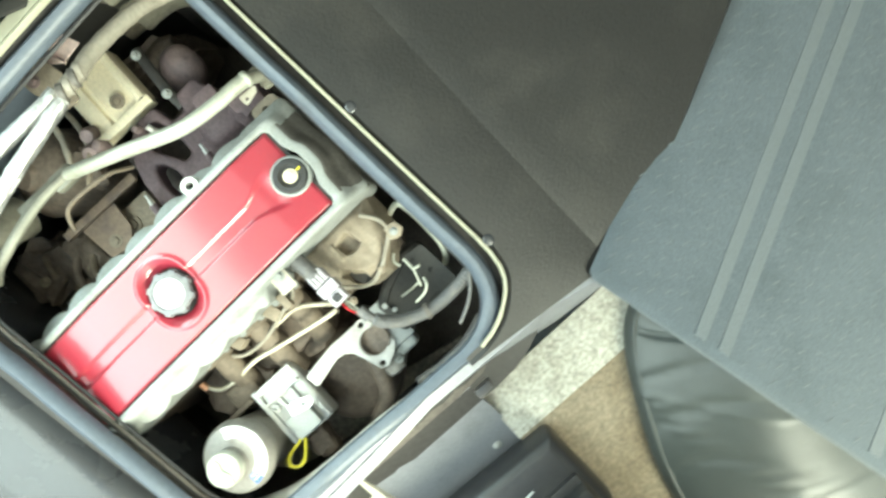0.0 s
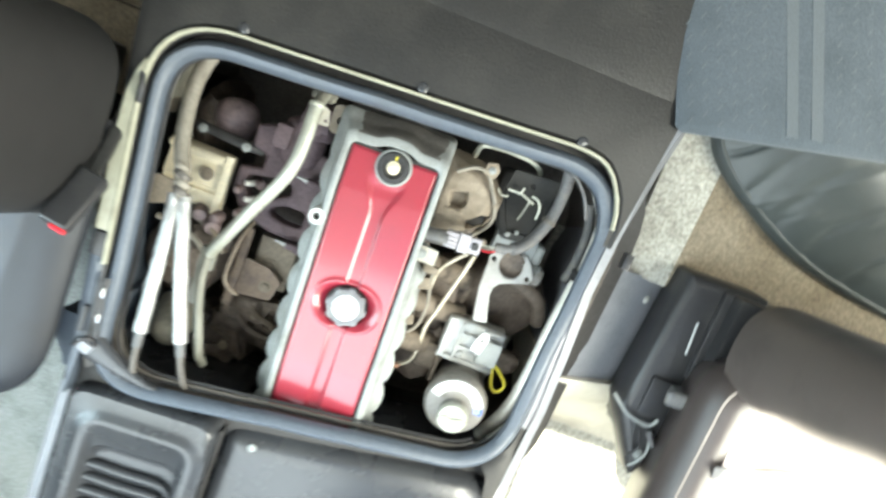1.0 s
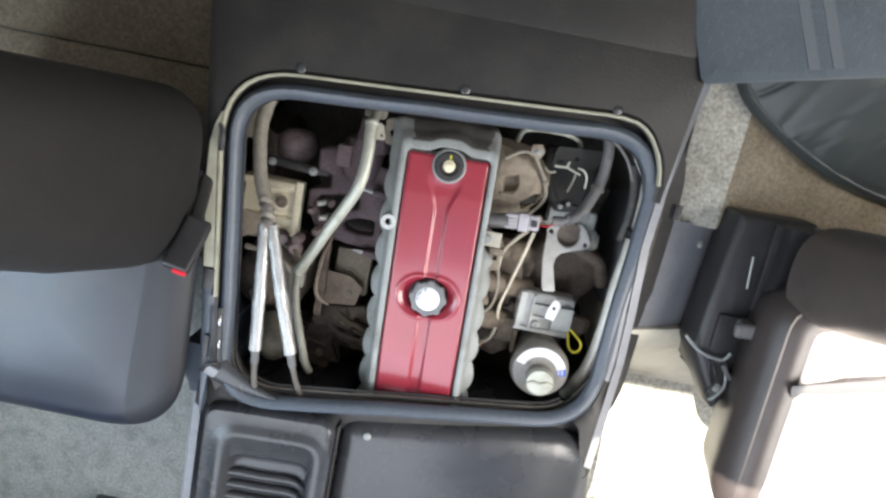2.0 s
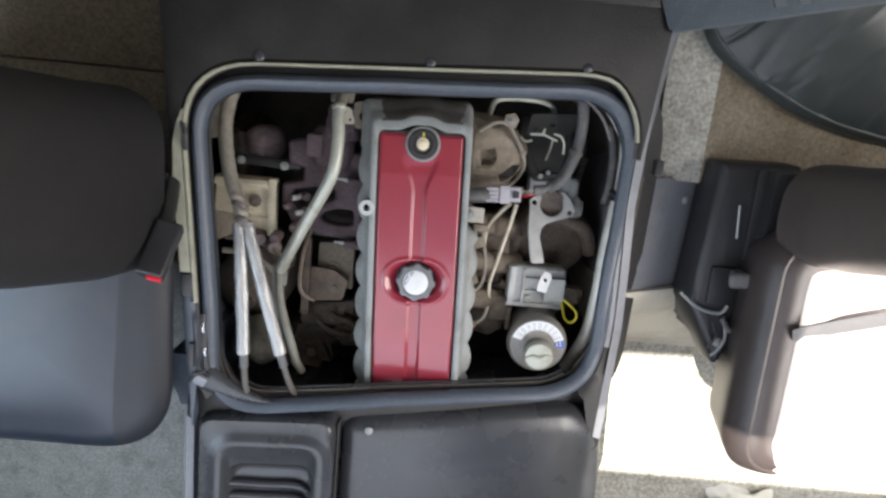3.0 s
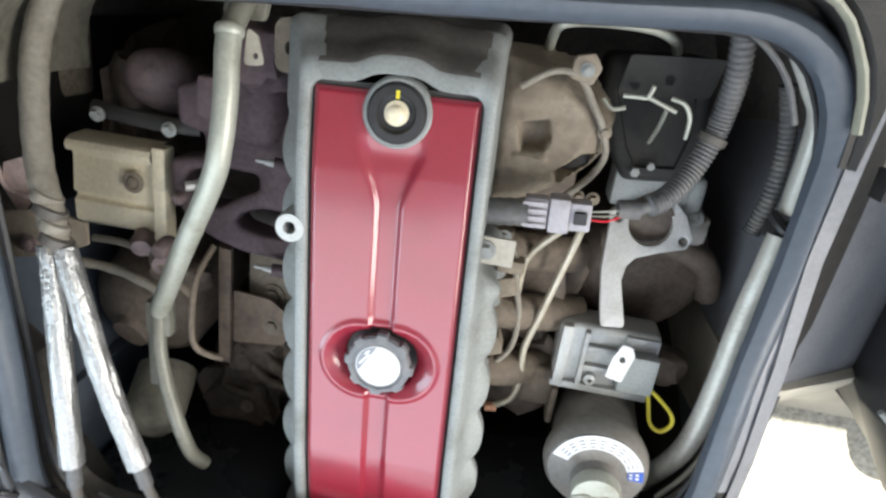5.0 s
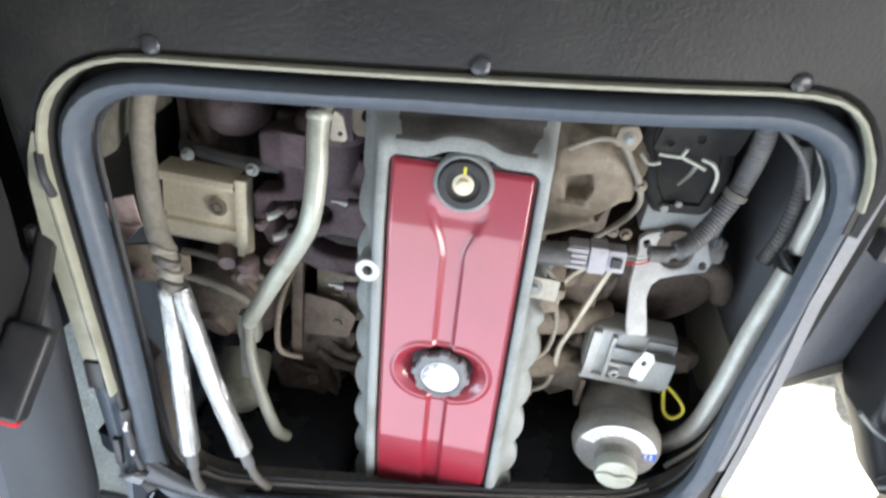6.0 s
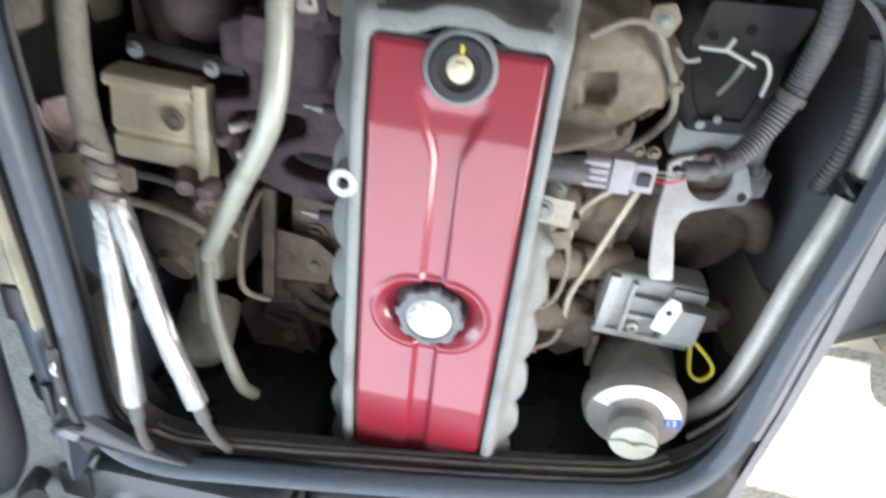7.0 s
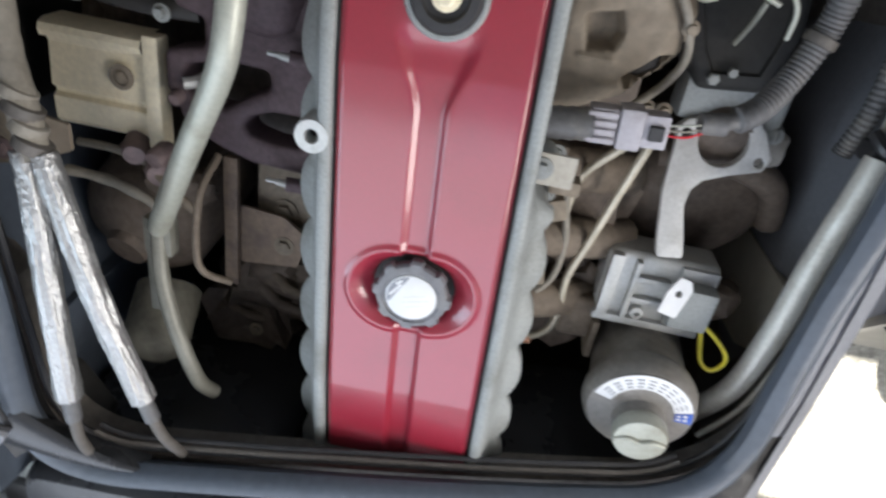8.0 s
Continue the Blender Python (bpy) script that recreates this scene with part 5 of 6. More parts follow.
plate(bm, loop_of([(-0.034, -0.052), (0.052, -0.042), (0.060, -0.005), (-0.028, -0.012)], 0.005, 0, 4), [ring_pts(0.012, -0.030, 0.005, 12), ring_pts(-0.018, -0.040, 0.004, 12)], -0.116, -0.112)
part("lever_plate", bm, MATT_BLACK, blk)
for pts in ([(-0.029, -0.049, -0.098), (-0.014, -0.048, -0.096), (-0.007, -0.047, -0.096), (-0.004, -0.036, -0.092)],
            [(-0.007, -0.047, -0.096), (0.008, -0.052, -0.096), (0.022, -0.057, -0.097)],
            [(0.015, -0.057, -0.106), (0.015, -0.076, -0.122), (0.013, -0.096, -0.142)],
            [(0.014, -0.045, -0.093), (0.026, -0.048, -0.090), (0.034, -0.060, -0.091), (0.036, -0.080, -0.096)],
            [(-0.046, -0.055, -0.104), (-0.036, -0.063, -0.102), (-0.024, -0.060, -0.102)]):
    bm = BM()
    tube(bm, pts, 0.0022, 8, 5)
    part("wire_link", bm, STEEL_PIPE, blk)
bm = BM()
hexbolt(bm, pose(0.006, -0.128, -0.146), 0.0055, 0.009, False)
part("bolt", bm, ALLOY, blk)
bm = BM()
hexbolt(bm, pose(0.021, -0.120, -0.146), 0.0045, 0.007, False)
part("bolt", bm, ALLOY, blk)

throttle = thing("throttle_flange", (0.045, -0.2, -0.18), "machined alloy two-bolt flange on a curved bracket", "flange")
bm = BM()
face = [(0.005, -0.297), (0.031, -0.294), (0.026, -0.275), (0.018, -0.246), (0.020, -0.230), (0.028, -0.220), (0.050, -0.211), (0.079, -0.202), (0.084, -0.190), (0.073, -0.168), (0.060, -0.156), (0.030, -0.158), (0.0, -0.169), (-0.008, -0.177), (-0.006, -0.190), (-0.006, -0.236), (0.001, -0.279)]
cast_plate(bm, face, [ring_pts(0.037, -0.182, 0.0235, 20), ring_pts(0.002, -0.181, 0.0050, 12), ring_pts(0.074, -0.195, 0.0050, 12)], 0.005, -0.153, -0.144, 0.0012)
for v in bm.verts:
    v.co.z += 0.30 * max(-0.02, -0.184 - v.co.y)
part("flange_face", bm, MACHINED, throttle, "bright machined flange with its curved arm")
bm = BM()
revolve(bm, [(0.0262, -0.004), (0.0262, -0.045), (0.030, -0.050), (0.0, -0.051)], pose(0.037, -0.182, -0.147, 14, 0, 0), 32)
part("throat", bm, CAST_BROWN, throttle)
bm = BM()
box(bm, (0.066, -0.172, -0.215), (0.090, -0.128, -0.163), 0.009, 3)
revolve(bm, [(0.010, -0.05), (0.0105, -0.006), (0.008, 0.002), (0.0, 0.004)], pose(0.088, -0.174, -0.168), 18)
part("side_lug", bm, ALLOY, throttle, "rounded dusty alloy lug")
bm = BM()
box(bm, (-0.010, -0.172, -0.205), (0.072, -0.122, -0.157), 0.006, 2)
part("mount_block", bm, ALLOY, throttle)
bm = BM()
revolve(bm, [(0.0, 0.006), (0.007, 0.005), (0.008, 0.0), (0.008, -0.03)], pose(0.086, -0.172, -0.168, 0, 55, 0), 14)
part("side_stud", bm, ALLOY, throttle)
bm = BM()
lump(bm, (0.094, -0.190, -0.182), (0.013, 0.019, 0.016), 0.2, 8.0)
part("side_cap", bm, CANISTER, throttle)

low = thing("lower_intake_body", (0.06, -0.28, -0.4), "brown oily rounded intake body below the flange", "casting")
bm = BM()
revolve(bm, [(0.0, 0.0), (0.055, -0.002), (0.080, -0.02), (0.092, -0.05), (0.094, -0.12), (0.08, -0.2)], pose(0.062, -0.275, -0.195, 8, 12, 0), 34, lambda a, z: 1 + 0.05 * math.sin(2 * a + 1))
part("body", bm, CAST_BROWN, low)
bm = BM()
tube(bm, [(0.0, -0.225, -0.205), (0.06, -0.215, -0.195), (0.12, -0.235, -0.205), (0.145, -0.285, -0.23)], 0.016, 10)
part("rib", bm, CAST_BROWN, low)
bm = BM()
lump(bm, (0.105, -0.375, -0.20), (0.03, 0.022, 0.025), 0.3, 2.2)
part("lug", bm, CAST_BROWN, low)
bm = BM()
lump(bm, (-0.075, -0.285, -0.205), (0.055, 0.07, 0.06), 0.4, 9.1)
lump(bm, (-0.065, -0.40, -0.215), (0.05, 0.06, 0.06), 0.4, 5.5)
solid("intake_casting", bm, CAST_BROWN, "oily brown casting beside the cylinder head", "casting", group="low castings")
ports = thing("intake_ports", (-0.07, -0.3, -0.2), "dusty brown cast intake ports beside the cover", "intake ports")
for y, dx in ((-0.222, 0.0), (-0.295, 0.012), (-0.372, 0.004)):
    bm = BM()
    tube(bm, [(-0.150, y, -0.100), (-0.118, y - 0.003, -0.108), (-0.080 + dx, y - 0.010, -0.135), (-0.030 + dx, y - 0.020, -0.175)], 0.0185, 14, 6, radius=lambda s, a: 1.0 + 0.22 * s + 0.06 * math.sin(3 * a))
    runner = part("runner", bm, RUNNER, ports)
    bm = BM()
    box(bm, (-0.128, y - 0.030, -0.104), (-0.106, y + 0.024, -0.088), 0.004, 2, None)
    part("flange", bm, RUNNER, runner)
    for k in (-0.023, 0.017):
        bm = BM()
        hexbolt(bm, pose(-0.116, y + k, -0.088), 0.005, 0.006)
        part("bolt", bm, ALLOY, runner)
bm = BM()
tube(bm, [(-0.118, -0.205, -0.080), (-0.100, -0.222, -0.082), (-0.096, -0.250, -0.092), (-0.085, -0.300, -0.105), (-0.088, -0.345, -0.108), (-0.112, -0.372, -0.102)], 0.0034, 8)
part("return_pipe", bm, TAPE, ports)
bm = BM()
box(bm, (-0.118, -0.236, -0.088), (-0.090, -0.222, -0.066), 0.003, 2)
part("clip_block", bm, CAST_DUSTY, ports)

for pts, r in (([(-0.052, -0.180, -0.085), (-0.064, -0.195, -0.096), (-0.088, -0.232, -0.108), (-0.091, -0.280, -0.118), (-0.096, -0.312, -0.124), (-0.112, -0.326, -0.126)], 0.0042),
               ([(-0.040, -0.180, -0.088), (-0.045, -0.215, -0.100), (-0.062, -0.300, -0.112), (-0.071, -0.345, -0.118), (-0.069, -0.388, -0.122), (-0.074, -0.420, -0.126), (-0.095, -0.438, -0.128)], 0.0042)):
    bm = BM()
    tube(bm, pts, r, 10)
    fuel = solid("fuel_tube", bm, TUBE_TAN, "thin tan plated fuel tube with bends", "tube", group="fuel tubes")
    e = Vector(pts[-1])
    bm = BM()
    tube(bm, [e + Vector((0.006, 0, 0)), e + Vector((-0.008, -0.002, 0))], 0.0062, 10, 1)
    part("end_fitting", bm, COPPER, fuel, "copper-coloured end fitting")
for x, y in ((-0.108, -0.262), (-0.112, -0.335)):
    bm = BM()
    box(bm, (-0.014, -0.011, -0.03), (0.014, 0.011, 0.0), 0.004, 2, pose(x, y, -0.085, 0, 0, 20))
    solid("injector_clip", bm, CAST_DUSTY, "dusty clip block on the intake side", "clip", group="injector clips")

pump = thing("alloy_pump_block", (0.02, -0.345, -0.2), "bright cast alloy block with ribs and bolt bosses", "pump")
bm = BM()
box(bm, (-0.034, -0.388, -0.175), (0.080, -0.306, -0.128), 0.008, 3)
part("body", bm, ALLOY_BRIGHT, pump)
for x0, x1, y0, y1, h in ((-0.032, -0.020, -0.386, -0.308, -0.119), (-0.006, 0.0, -0.382, -0.312, -0.119), (0.0, 0.034, -0.336, -0.329, -0.121), (0.0, 0.034, -0.361, -0.354, -0.121), (-0.034, 0.078, -0.389, -0.380, -0.121), (0.04, 0.078, -0.386, -0.31, -0.123)):
    bm = BM()
    box(bm, (x0, y0, -0.131), (x1, y1, h), 0.002, 2)
    part("rib", bm, ALLOY_BRIGHT, pump)
bm = BM()
revolve(bm, [(0.007, -0.01), (0.007, 0.004), (0.003, 0.005), (0.0028, 0.0)], pose(0.010, -0.372, -0.124), 16)
part("bolt_boss", bm, ALLOY_BRIGHT, pump)
bm = BM()
plate(bm, loop_of([(-0.011, -0.020), (0.008, -0.020), (0.011, 0.012), (0.006, 0.020), (-0.006, 0.020), (-0.011, 0.002)], 0.002, 0, 3), [ring_pts(0.0, 0.004, 0.0036, 12)], 0.0, 0.002, pose(0.033, -0.328, -0.094, -14, 0, -12))
part("white_tag", bm, WHITE_LABEL, pump, "small white metal tag")
bm = BM()
box(bm, (0.036, -0.368, -0.121), (0.076, -0.322, -0.100), 0.003, 2)
part("sensor_block", bm, ALLOY, pump)

can = thing("canister", (0.027, -0.443, -0.3), "dusty grey canister with a metal screw cap and printed label", "canister")
CM = pose(0.027, -0.443, -0.052, 4, -3, 0)
bm = BM()
revolve(bm, [(0.043, -0.19), (0.048, -0.15), (0.0500, -0.05), (0.0505, -0.034), (0.0565, -0.027), (0.0582, -0.018), (0.0565, -0.007), (0.0520, 0.0), (0.030, 0.002), (0.0, 0.002)], CM, 48)
part("body", bm, CANISTER, can)
bm = BM()
revolve(bm, [(0.0275, 0.001), (0.0268, 0.006), (0.0250, 0.010), (0.0245, 0.016)], CM @ Matrix.Translation((0.002, -0.010, 0)), 40)
part("neck", bm, CANISTER, can)
bm = BM()
revolve(bm, [(0.0255, 0.013), (0.0270, 0.016), (0.0270, 0.027), (0.0255, 0.0305), (0.021, 0.0312), (0.0, 0.0312)], CM @ Matrix.Translation((0.002, -0.010, 0)), 48)
lidcap = part("screw_cap", bm, STEEL_PIPE, can, "pale metal screw cap")
bm = BM()
tube(bm, [(-0.024, -0.002, 0.0305), (-0.012, 0.003, 0.032), (0.0, -0.001, 0.0325), (0.012, 0.003, 0.032), (0.024, -0.001, 0.0305)], 0.0030, 8, 4)
bmesh.ops.transform(bm, verts=bm.verts, matrix=CM @ Matrix.Translation((0.002, -0.010, 0)) @ pose(0, 0, 0, 0, 0, 6))
part("grip_bar", bm, STEEL_PIPE, lidcap)


def arc_band(r0, r1, a0, a1, z, n=18):
    b = BM()
    loft(b, [[CM @ Vector((r * math.cos(radians(a0 + (a1 - a0) * k / n)), r * math.sin(radians(a0 + (a1 - a0) * k / n)), z + dz)) for k in range(n + 1)] for r, dz in ((r0, 0.0), (r0, 0.0006), (r1, 0.0006), (r1, 0.0))], closed=False)
    return b


label = part("label", arc_band(0.033, 0.0510, 20, 165, 0.0022), WHITE_LABEL, can, "white printed arc label")
part("label_block", arc_band(0.034, 0.0505, 2, 19, 0.0022), BLUE_INK, can, "blue printed square")
for r in (0.0360, 0.0405, 0.0450):
    for k in range(9):
        part("print_bar", arc_band(r, r + 0.0011, 26 + 15 * k, 35 + 15 * k, 0.0030, 4), GREY_INK, label)
for r, a0, a1 in ((0.0355, 6, 10), (0.0355, 13, 17), (0.042, 6, 10), (0.042, 13, 17)):
    part("print_bar", arc_band(r, r + 0.0035, a0, a1, 0.0030, 3), WHITE_LABEL, label)
bm = BM()
box(bm, (-0.068, -0.425, -0.24), (-0.026, -0.372, -0.128), 0.010, 3, None)
box(bm, (-0.030, -0.440, -0.20), (-0.022, -0.392, -0.118), 0.003, 2, None)
part("side_bracket", bm, RUNNER, can, "dusty brown bracket with a raised edge")

dip = thing("dipstick_loop", (0.085, -0.375, -0.12), "yellow plastic dipstick pull loop", "dipstick")
bm = BM()
ring = [(0.072, -0.362, -0.112), (0.076, -0.375, -0.106), (0.082, -0.398, -0.098), (0.094, -0.405, -0.095), (0.104, -0.396, -0.096), (0.103, -0.384, -0.098), (0.090, -0.372, -0.104), (0.073, -0.361, -0.110)]
tube(bm, ring, 0.0024, 8)
part("loop", bm, YELLOW, dip)
bm = BM()
tube(bm, [(0.073, -0.362, -0.111), (0.072, -0.356, -0.14), (0.07, -0.35, -0.19)], 0.003, 8)
part("stick", bm, STEEL_PIPE, dip)

rail = thing("side_tube", (0.12, -0.2, -0.06), "pale metal tube clipped along the bay edge", "tube")
bm = BM()
tube(bm, [(0.110, 0.012, -0.085), (0.136, -0.018, -0.100), (0.155, -0.050, -0.110), (0.158, -0.138, -0.113)], 0.0120, 14)
part("upper_tube", bm, RAIL_TUBE, rail)
bm = BM()
tube(bm, [(0.152, -0.160, -0.103), (0.149, -0.19, -0.101), (0.144, -0.26, -0.103), (0.141, -0.36, -0.106), (0.132, -0.44, -0.115), (0.11, -0.52, -0.15)], 0.0130, 14)
part("lower_tube", bm, RAIL_TUBE, rail)
bm = BM()
tube(bm, [(0.139, -0.140, -0.108), (0.150, -0.152, -0.094), (0.168, -0.158, -0.104), (0.172, -0.162, -0.13)], 0.0055, 8)
box(bm, (0.140, -0.166, -0.125), (0.166, -0.148, -0.098), 0.004, 2)
part("clip", bm, BLACK_PLASTIC, rail)
bm = BM()
tube(bm, [(0.124, -0.02, -0.13), (0.140, -0.07, -0.135), (0.142, -0.125, -0.132), (0.137, -0.17, -0.137)], 0.0085, 12, 40, radius=lambda s, a: 1 + 0.08 * math.sin(s * 190))
part("conduit", bm, CONDUIT, rail, "grey corrugated conduit")
bm = BM()
tube(bm, [(0.03, 0.03, -0.045), (0.060, 0.012, -0.03), (0.085, -0.012, -0.03), (0.103, -0.045, -0.034)], 0.0028, 8)
part("strap", bm, CONDUIT, rail)
bm = BM()
tube(bm, [(0.150, -0.20, -0.078), (0.157, -0.26, -0.086), (0.157, -0.34, -0.092), (0.146, -0.44, -0.098), (0.115, -0.50, -0.10)], 0.0035, 8)
part("seam_edge", bm, DUSTY_PLATE, rail)
bm = BM()
tube(bm, [(-0.104, -0.026, -0.175), (-0.104, -0.010, -0.125), (-0.100, 0.004, -0.098), (-0.085, 0.010, -0.096), (-0.050, 0.013, -0.105), (-0.010, 0.012, -0.122), (0.012, 0.004, -0.135), (0.020, -0.006, -0.150)], 0.0052, 10)
solid("breather_pipe", bm, STEEL_PIPE, "bright bent breather pipe under the hatch edge", "pipe")

# ---- seats ----


def cushion_loops(corners, radii, levels, n=8):
    return [at_z(loop_of(corners, radii, o, n), z) for o, z in levels]


def front_seat(x0, x1, inner, y_front, z, vinyl, label, pale=None, lean=(0.0, 0.0), drop=0.0):
    """inner: +1 where the side towards the engine box is x1, -1 where it is x0."""
    seat = thing("front_seat", ((x0 + x1) / 2, -0.35, FOOTWELL if pale else FLOOR), label, "seat", group="front seats")
    c = [(x0, y_front), (x1, y_front), (x1, -0.16), (x0, -0.16)]
    under = ((-0.050, z - 0.13 - drop), (-0.030, z - 0.12 - drop), (-0.006, z - 0.075), (0.0, z - 0.045))
    crown = ((-0.014, z - 0.012), (-0.038, z + 0.004), (-0.062, z + 0.004), (-0.085, z - 0.008), (-0.13, z - 0.012))
    seam, seam_z = 0.0, z - 0.006
    if not pale:
        crown = ((-0.006, z - 0.032), (-0.020, z - 0.018), (-0.038, z - 0.010), (-0.046, z - 0.009), (-0.060, z - 0.004), (-0.10, z + 0.003), (-0.15, z + 0.007), (-0.20, z + 0.009))
        seam, seam_z = -0.024, z - 0.0105
        under = ((-0.13, z - 0.108), (-0.085, z - 0.100), (-0.050, z - 0.088), (-0.022, z - 0.070), (-0.006, z - 0.056), (0.0, z - 0.042))
    bm = BM()
    round_off = [0.085, 0.085 if pale else 0.135, 0.085, 0.085]
    loft(bm, cushion_loops(c, round_off, under + crown, 12), cap_first=True, cap_last=True)
    cut = Vector((x1 - 0.047, 0, 0))
    if not pale:
        bmesh.ops.bisect_plane(bm, geom=bm.verts[:] + bm.edges[:] + bm.faces[:], plane_co=cut, plane_no=(1, -0.06, 0), clear_outer=True)
    cu = part("cushion", bm, BOLSTER if pale else vinyl, seat, "dark brown vinyl cushion bolsters" if pale else "", angle=60)
    bm = BM()
    if pale:
        loft(bm, [[(p[0], p[1], seam_z + dz) for p in loop_of(c, 0.085, o + seam, 8)] for o, dz in ((-0.018, 0.0), (-0.0225, 0.004), (-0.027, 0.004), (-0.028, 0.0))])
        part("piping", bm, BOLSTER, cu)
    else:
        # Darker copy of the seat vinyl; the rounded side's shade is in its colour.
        loft(bm, cushion_loops(c, round_off, under + crown, 12), cap_first=True, cap_last=True)
        bmesh.ops.bisect_plane(bm, geom=bm.verts[:] + bm.edges[:] + bm.faces[:], plane_co=cut, plane_no=(1, -0.06, 0), clear_inner=True)
        part("shaded_side", bm, VINYL_SIDE, cu, "cushion side in a darker vinyl colour for its shade", angle=60)
    # Pale panel stands in for burnt-out sunlight on the dark cushion.
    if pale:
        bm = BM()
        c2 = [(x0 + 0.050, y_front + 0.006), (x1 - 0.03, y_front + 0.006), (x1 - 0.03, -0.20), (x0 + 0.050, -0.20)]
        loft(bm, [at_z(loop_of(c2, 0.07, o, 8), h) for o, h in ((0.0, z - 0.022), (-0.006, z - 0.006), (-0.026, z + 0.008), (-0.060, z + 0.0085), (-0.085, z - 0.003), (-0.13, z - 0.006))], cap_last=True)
        part("seat_panel", bm, pale, cu, "seat panel coloured pale so its sunlit top burns white")
    levels = [(0.0, -0.270, 0.012, 0.0), (0.10, -0.258, 0.014, 0.0), (0.26, -0.225, 0.022, 0.0), (0.40, -0.185, 0.030, 0.01), (0.52, -0.135, 0.036, 0.02), (0.575, -0.115, 0.036, 0.04), (0.60, -0.09, 0.02, 0.08)]
    bm = BM()
    loft(bm, [at_z(loop_of([(x0 + 0.012 + i, ya), (x1 - 0.012 - i, ya), (x1 - 0.012 - i, yb), (x0 + 0.012 + i, yb)], min(0.085, (yb - ya) * 0.46), 0, 8), z - 0.035 + h) for h, ya, yb, i in ((h, ya + lean[0], yb + lean[1], i) for h, ya, yb, i in levels)], cap_first=True, cap_last=True)
    part("backrest", bm, vinyl if pale else VINYL_MATT, seat, angle=60)
    bm = BM()
    foot = FOOTWELL if pale else FLOOR
    box(bm, (x0 + 0.03, -0.455, foot + 0.001), (x1 - (0.03 if pale else 0.17), -0.07, z - 0.10), 0.012, 2)
    part("base", bm, BLACK_PLASTIC, seat, "black metal seat base")
    xi = x1 - 0.16 if inner > 0 else x0
    bm = BM()
    box(bm, (xi - inner * 0.032 - 0.012, -0.44, foot + 0.002), (xi - inner * 0.032 + 0.012, -0.09, foot + 0.03), 0.004)
    part("slide_rail", bm, ALLOY, seat, "metal slide rail")
    return seat


left_seat = front_seat(-1.13, -0.595, 1, -0.628, 0.165, VINYL, "dark grey vinyl front seat beside the engine hatch", None, (-0.05, -0.045))
right_seat = front_seat(0.380, 0.96, -1, -0.628, 0.062, VINYL_BROWN, "dark brown-grey vinyl front seat with a pale sunlit panel", SUNLIT_PALE, (0.045, -0.06), 0.06)

buckle = thing("seat_belt_buckle", (-0.60, -0.17, 0.05), "black seat belt buckle with a red release button", "buckle")
BK = pose(-0.587, -0.264, 0.183, -38, 6, -12)
bm = BM()
box(bm, (-0.0235, -0.044, -0.0115), (0.0165, 0.044, 0.0115), 0.006, 3, BK)
part("housing", bm, BLACK_PLASTIC, buckle)
bm = BM()
box(bm, (-0.006, -0.048, -0.005), (0.0145, -0.042, 0.006), 0.002, 2, BK)
part("release_button", bm, RED_PLASTIC, buckle, "red release button")
bm = BM()
tube(bm, [(-0.593, -0.232, 0.157), (-0.599, -0.20, 0.125), (-0.608, -0.155, 0.085), (-0.622, -0.12, 0.02)], 0.010, 8, squash=0.5)
part("stalk", bm, MATT_BLACK, buckle)
bm = BM()
tube(bm, [(-0.588, -0.12, 0.10), (-0.585, -0.095, 0.11), (-0.60, -0.075, 0.09), (-0.61, -0.085, 0.06)], 0.004, 8)
part("bracket", bm, SMOKED, buckle)

rb = thing("seat_belt_stalk", (0.37, -0.28, -0.1), "black seat belt stalk with grey webbing guide", "buckle")
bm = BM()
box(bm, (-0.042, -0.0130, -0.009), (0.048, 0.0150, 0.009), 0.008, 3, pose(0.398, -0.272, -0.02, 0, -10, 7))
box(bm, (-0.012, -0.009, -0.065), (0.012, 0.009, -0.004), 0.004, 2, pose(0.392, -0.272, -0.02, 0, 0, 9))
part("guide", bm, CONDUIT, rb, "grey plastic belt guide")
bm = BM()
tube(bm, [(0.385, -0.36, -0.078), (0.395, -0.40, -0.076), (0.388, -0.425, -0.078), (0.380, -0.445, -0.09)], 0.003, 8)
part("cable", bm, ALLOY, rb)
bm = BM()
shape = [(0.318, -0.345), (0.392, -0.468), (0.412, -0.425), (0.485, -0.38), (0.485, -0.06), (0.332, -0.065)]
loft(bm, [at_z(loop_of(shape, 0.008, o, 4), z) for o, z in ((-0.03, FOOTWELL + 0.002), (-0.012, FLOOR + 0.002), (0.004, -0.15), (0.0, -0.095), (-0.006, -0.088), (-0.016, -0.084))], cap_last=True)
part("side_shield", bm, BLACK_PLASTIC, rb, "black plastic seat base shield")
bm = BM()
box(bm, (0.396, -0.245, -0.088), (0.482, -0.072, -0.070), 0.006, 2)
part("raised_panel", bm, BLACK_PLASTIC, rb)
bm = BM()
box(bm, (0.345, -0.335, -0.086), (0.392, -0.262, -0.074), 0.005, 2, None)
part("anchor_plate", bm, BLACK_PLASTIC, rb)
for x, y in ((0.386, -0.415),):
    bm = BM()
    hexbolt(bm, pose(x, y, -0.085), 0.006, 0.006)
    part("bolt", bm, ALLOY, rb)
bm = BM()
tube(bm, [(0.292, -0.318, -0.076), (0.33, -0.345, -0.074), (0.372, -0.352, -0.072), (0.385, -0.335, -0.07)], 0.0035, 8)
part("wire_loop", bm, ALLOY, rb)
bm = BM()
tube(bm, [(0.378, -0.36, -0.07), (0.40, -0.385, -0.07), (0.44, -0.385, -0.065), (0.475, -0.35, -0.06)], 0.0055, 8)
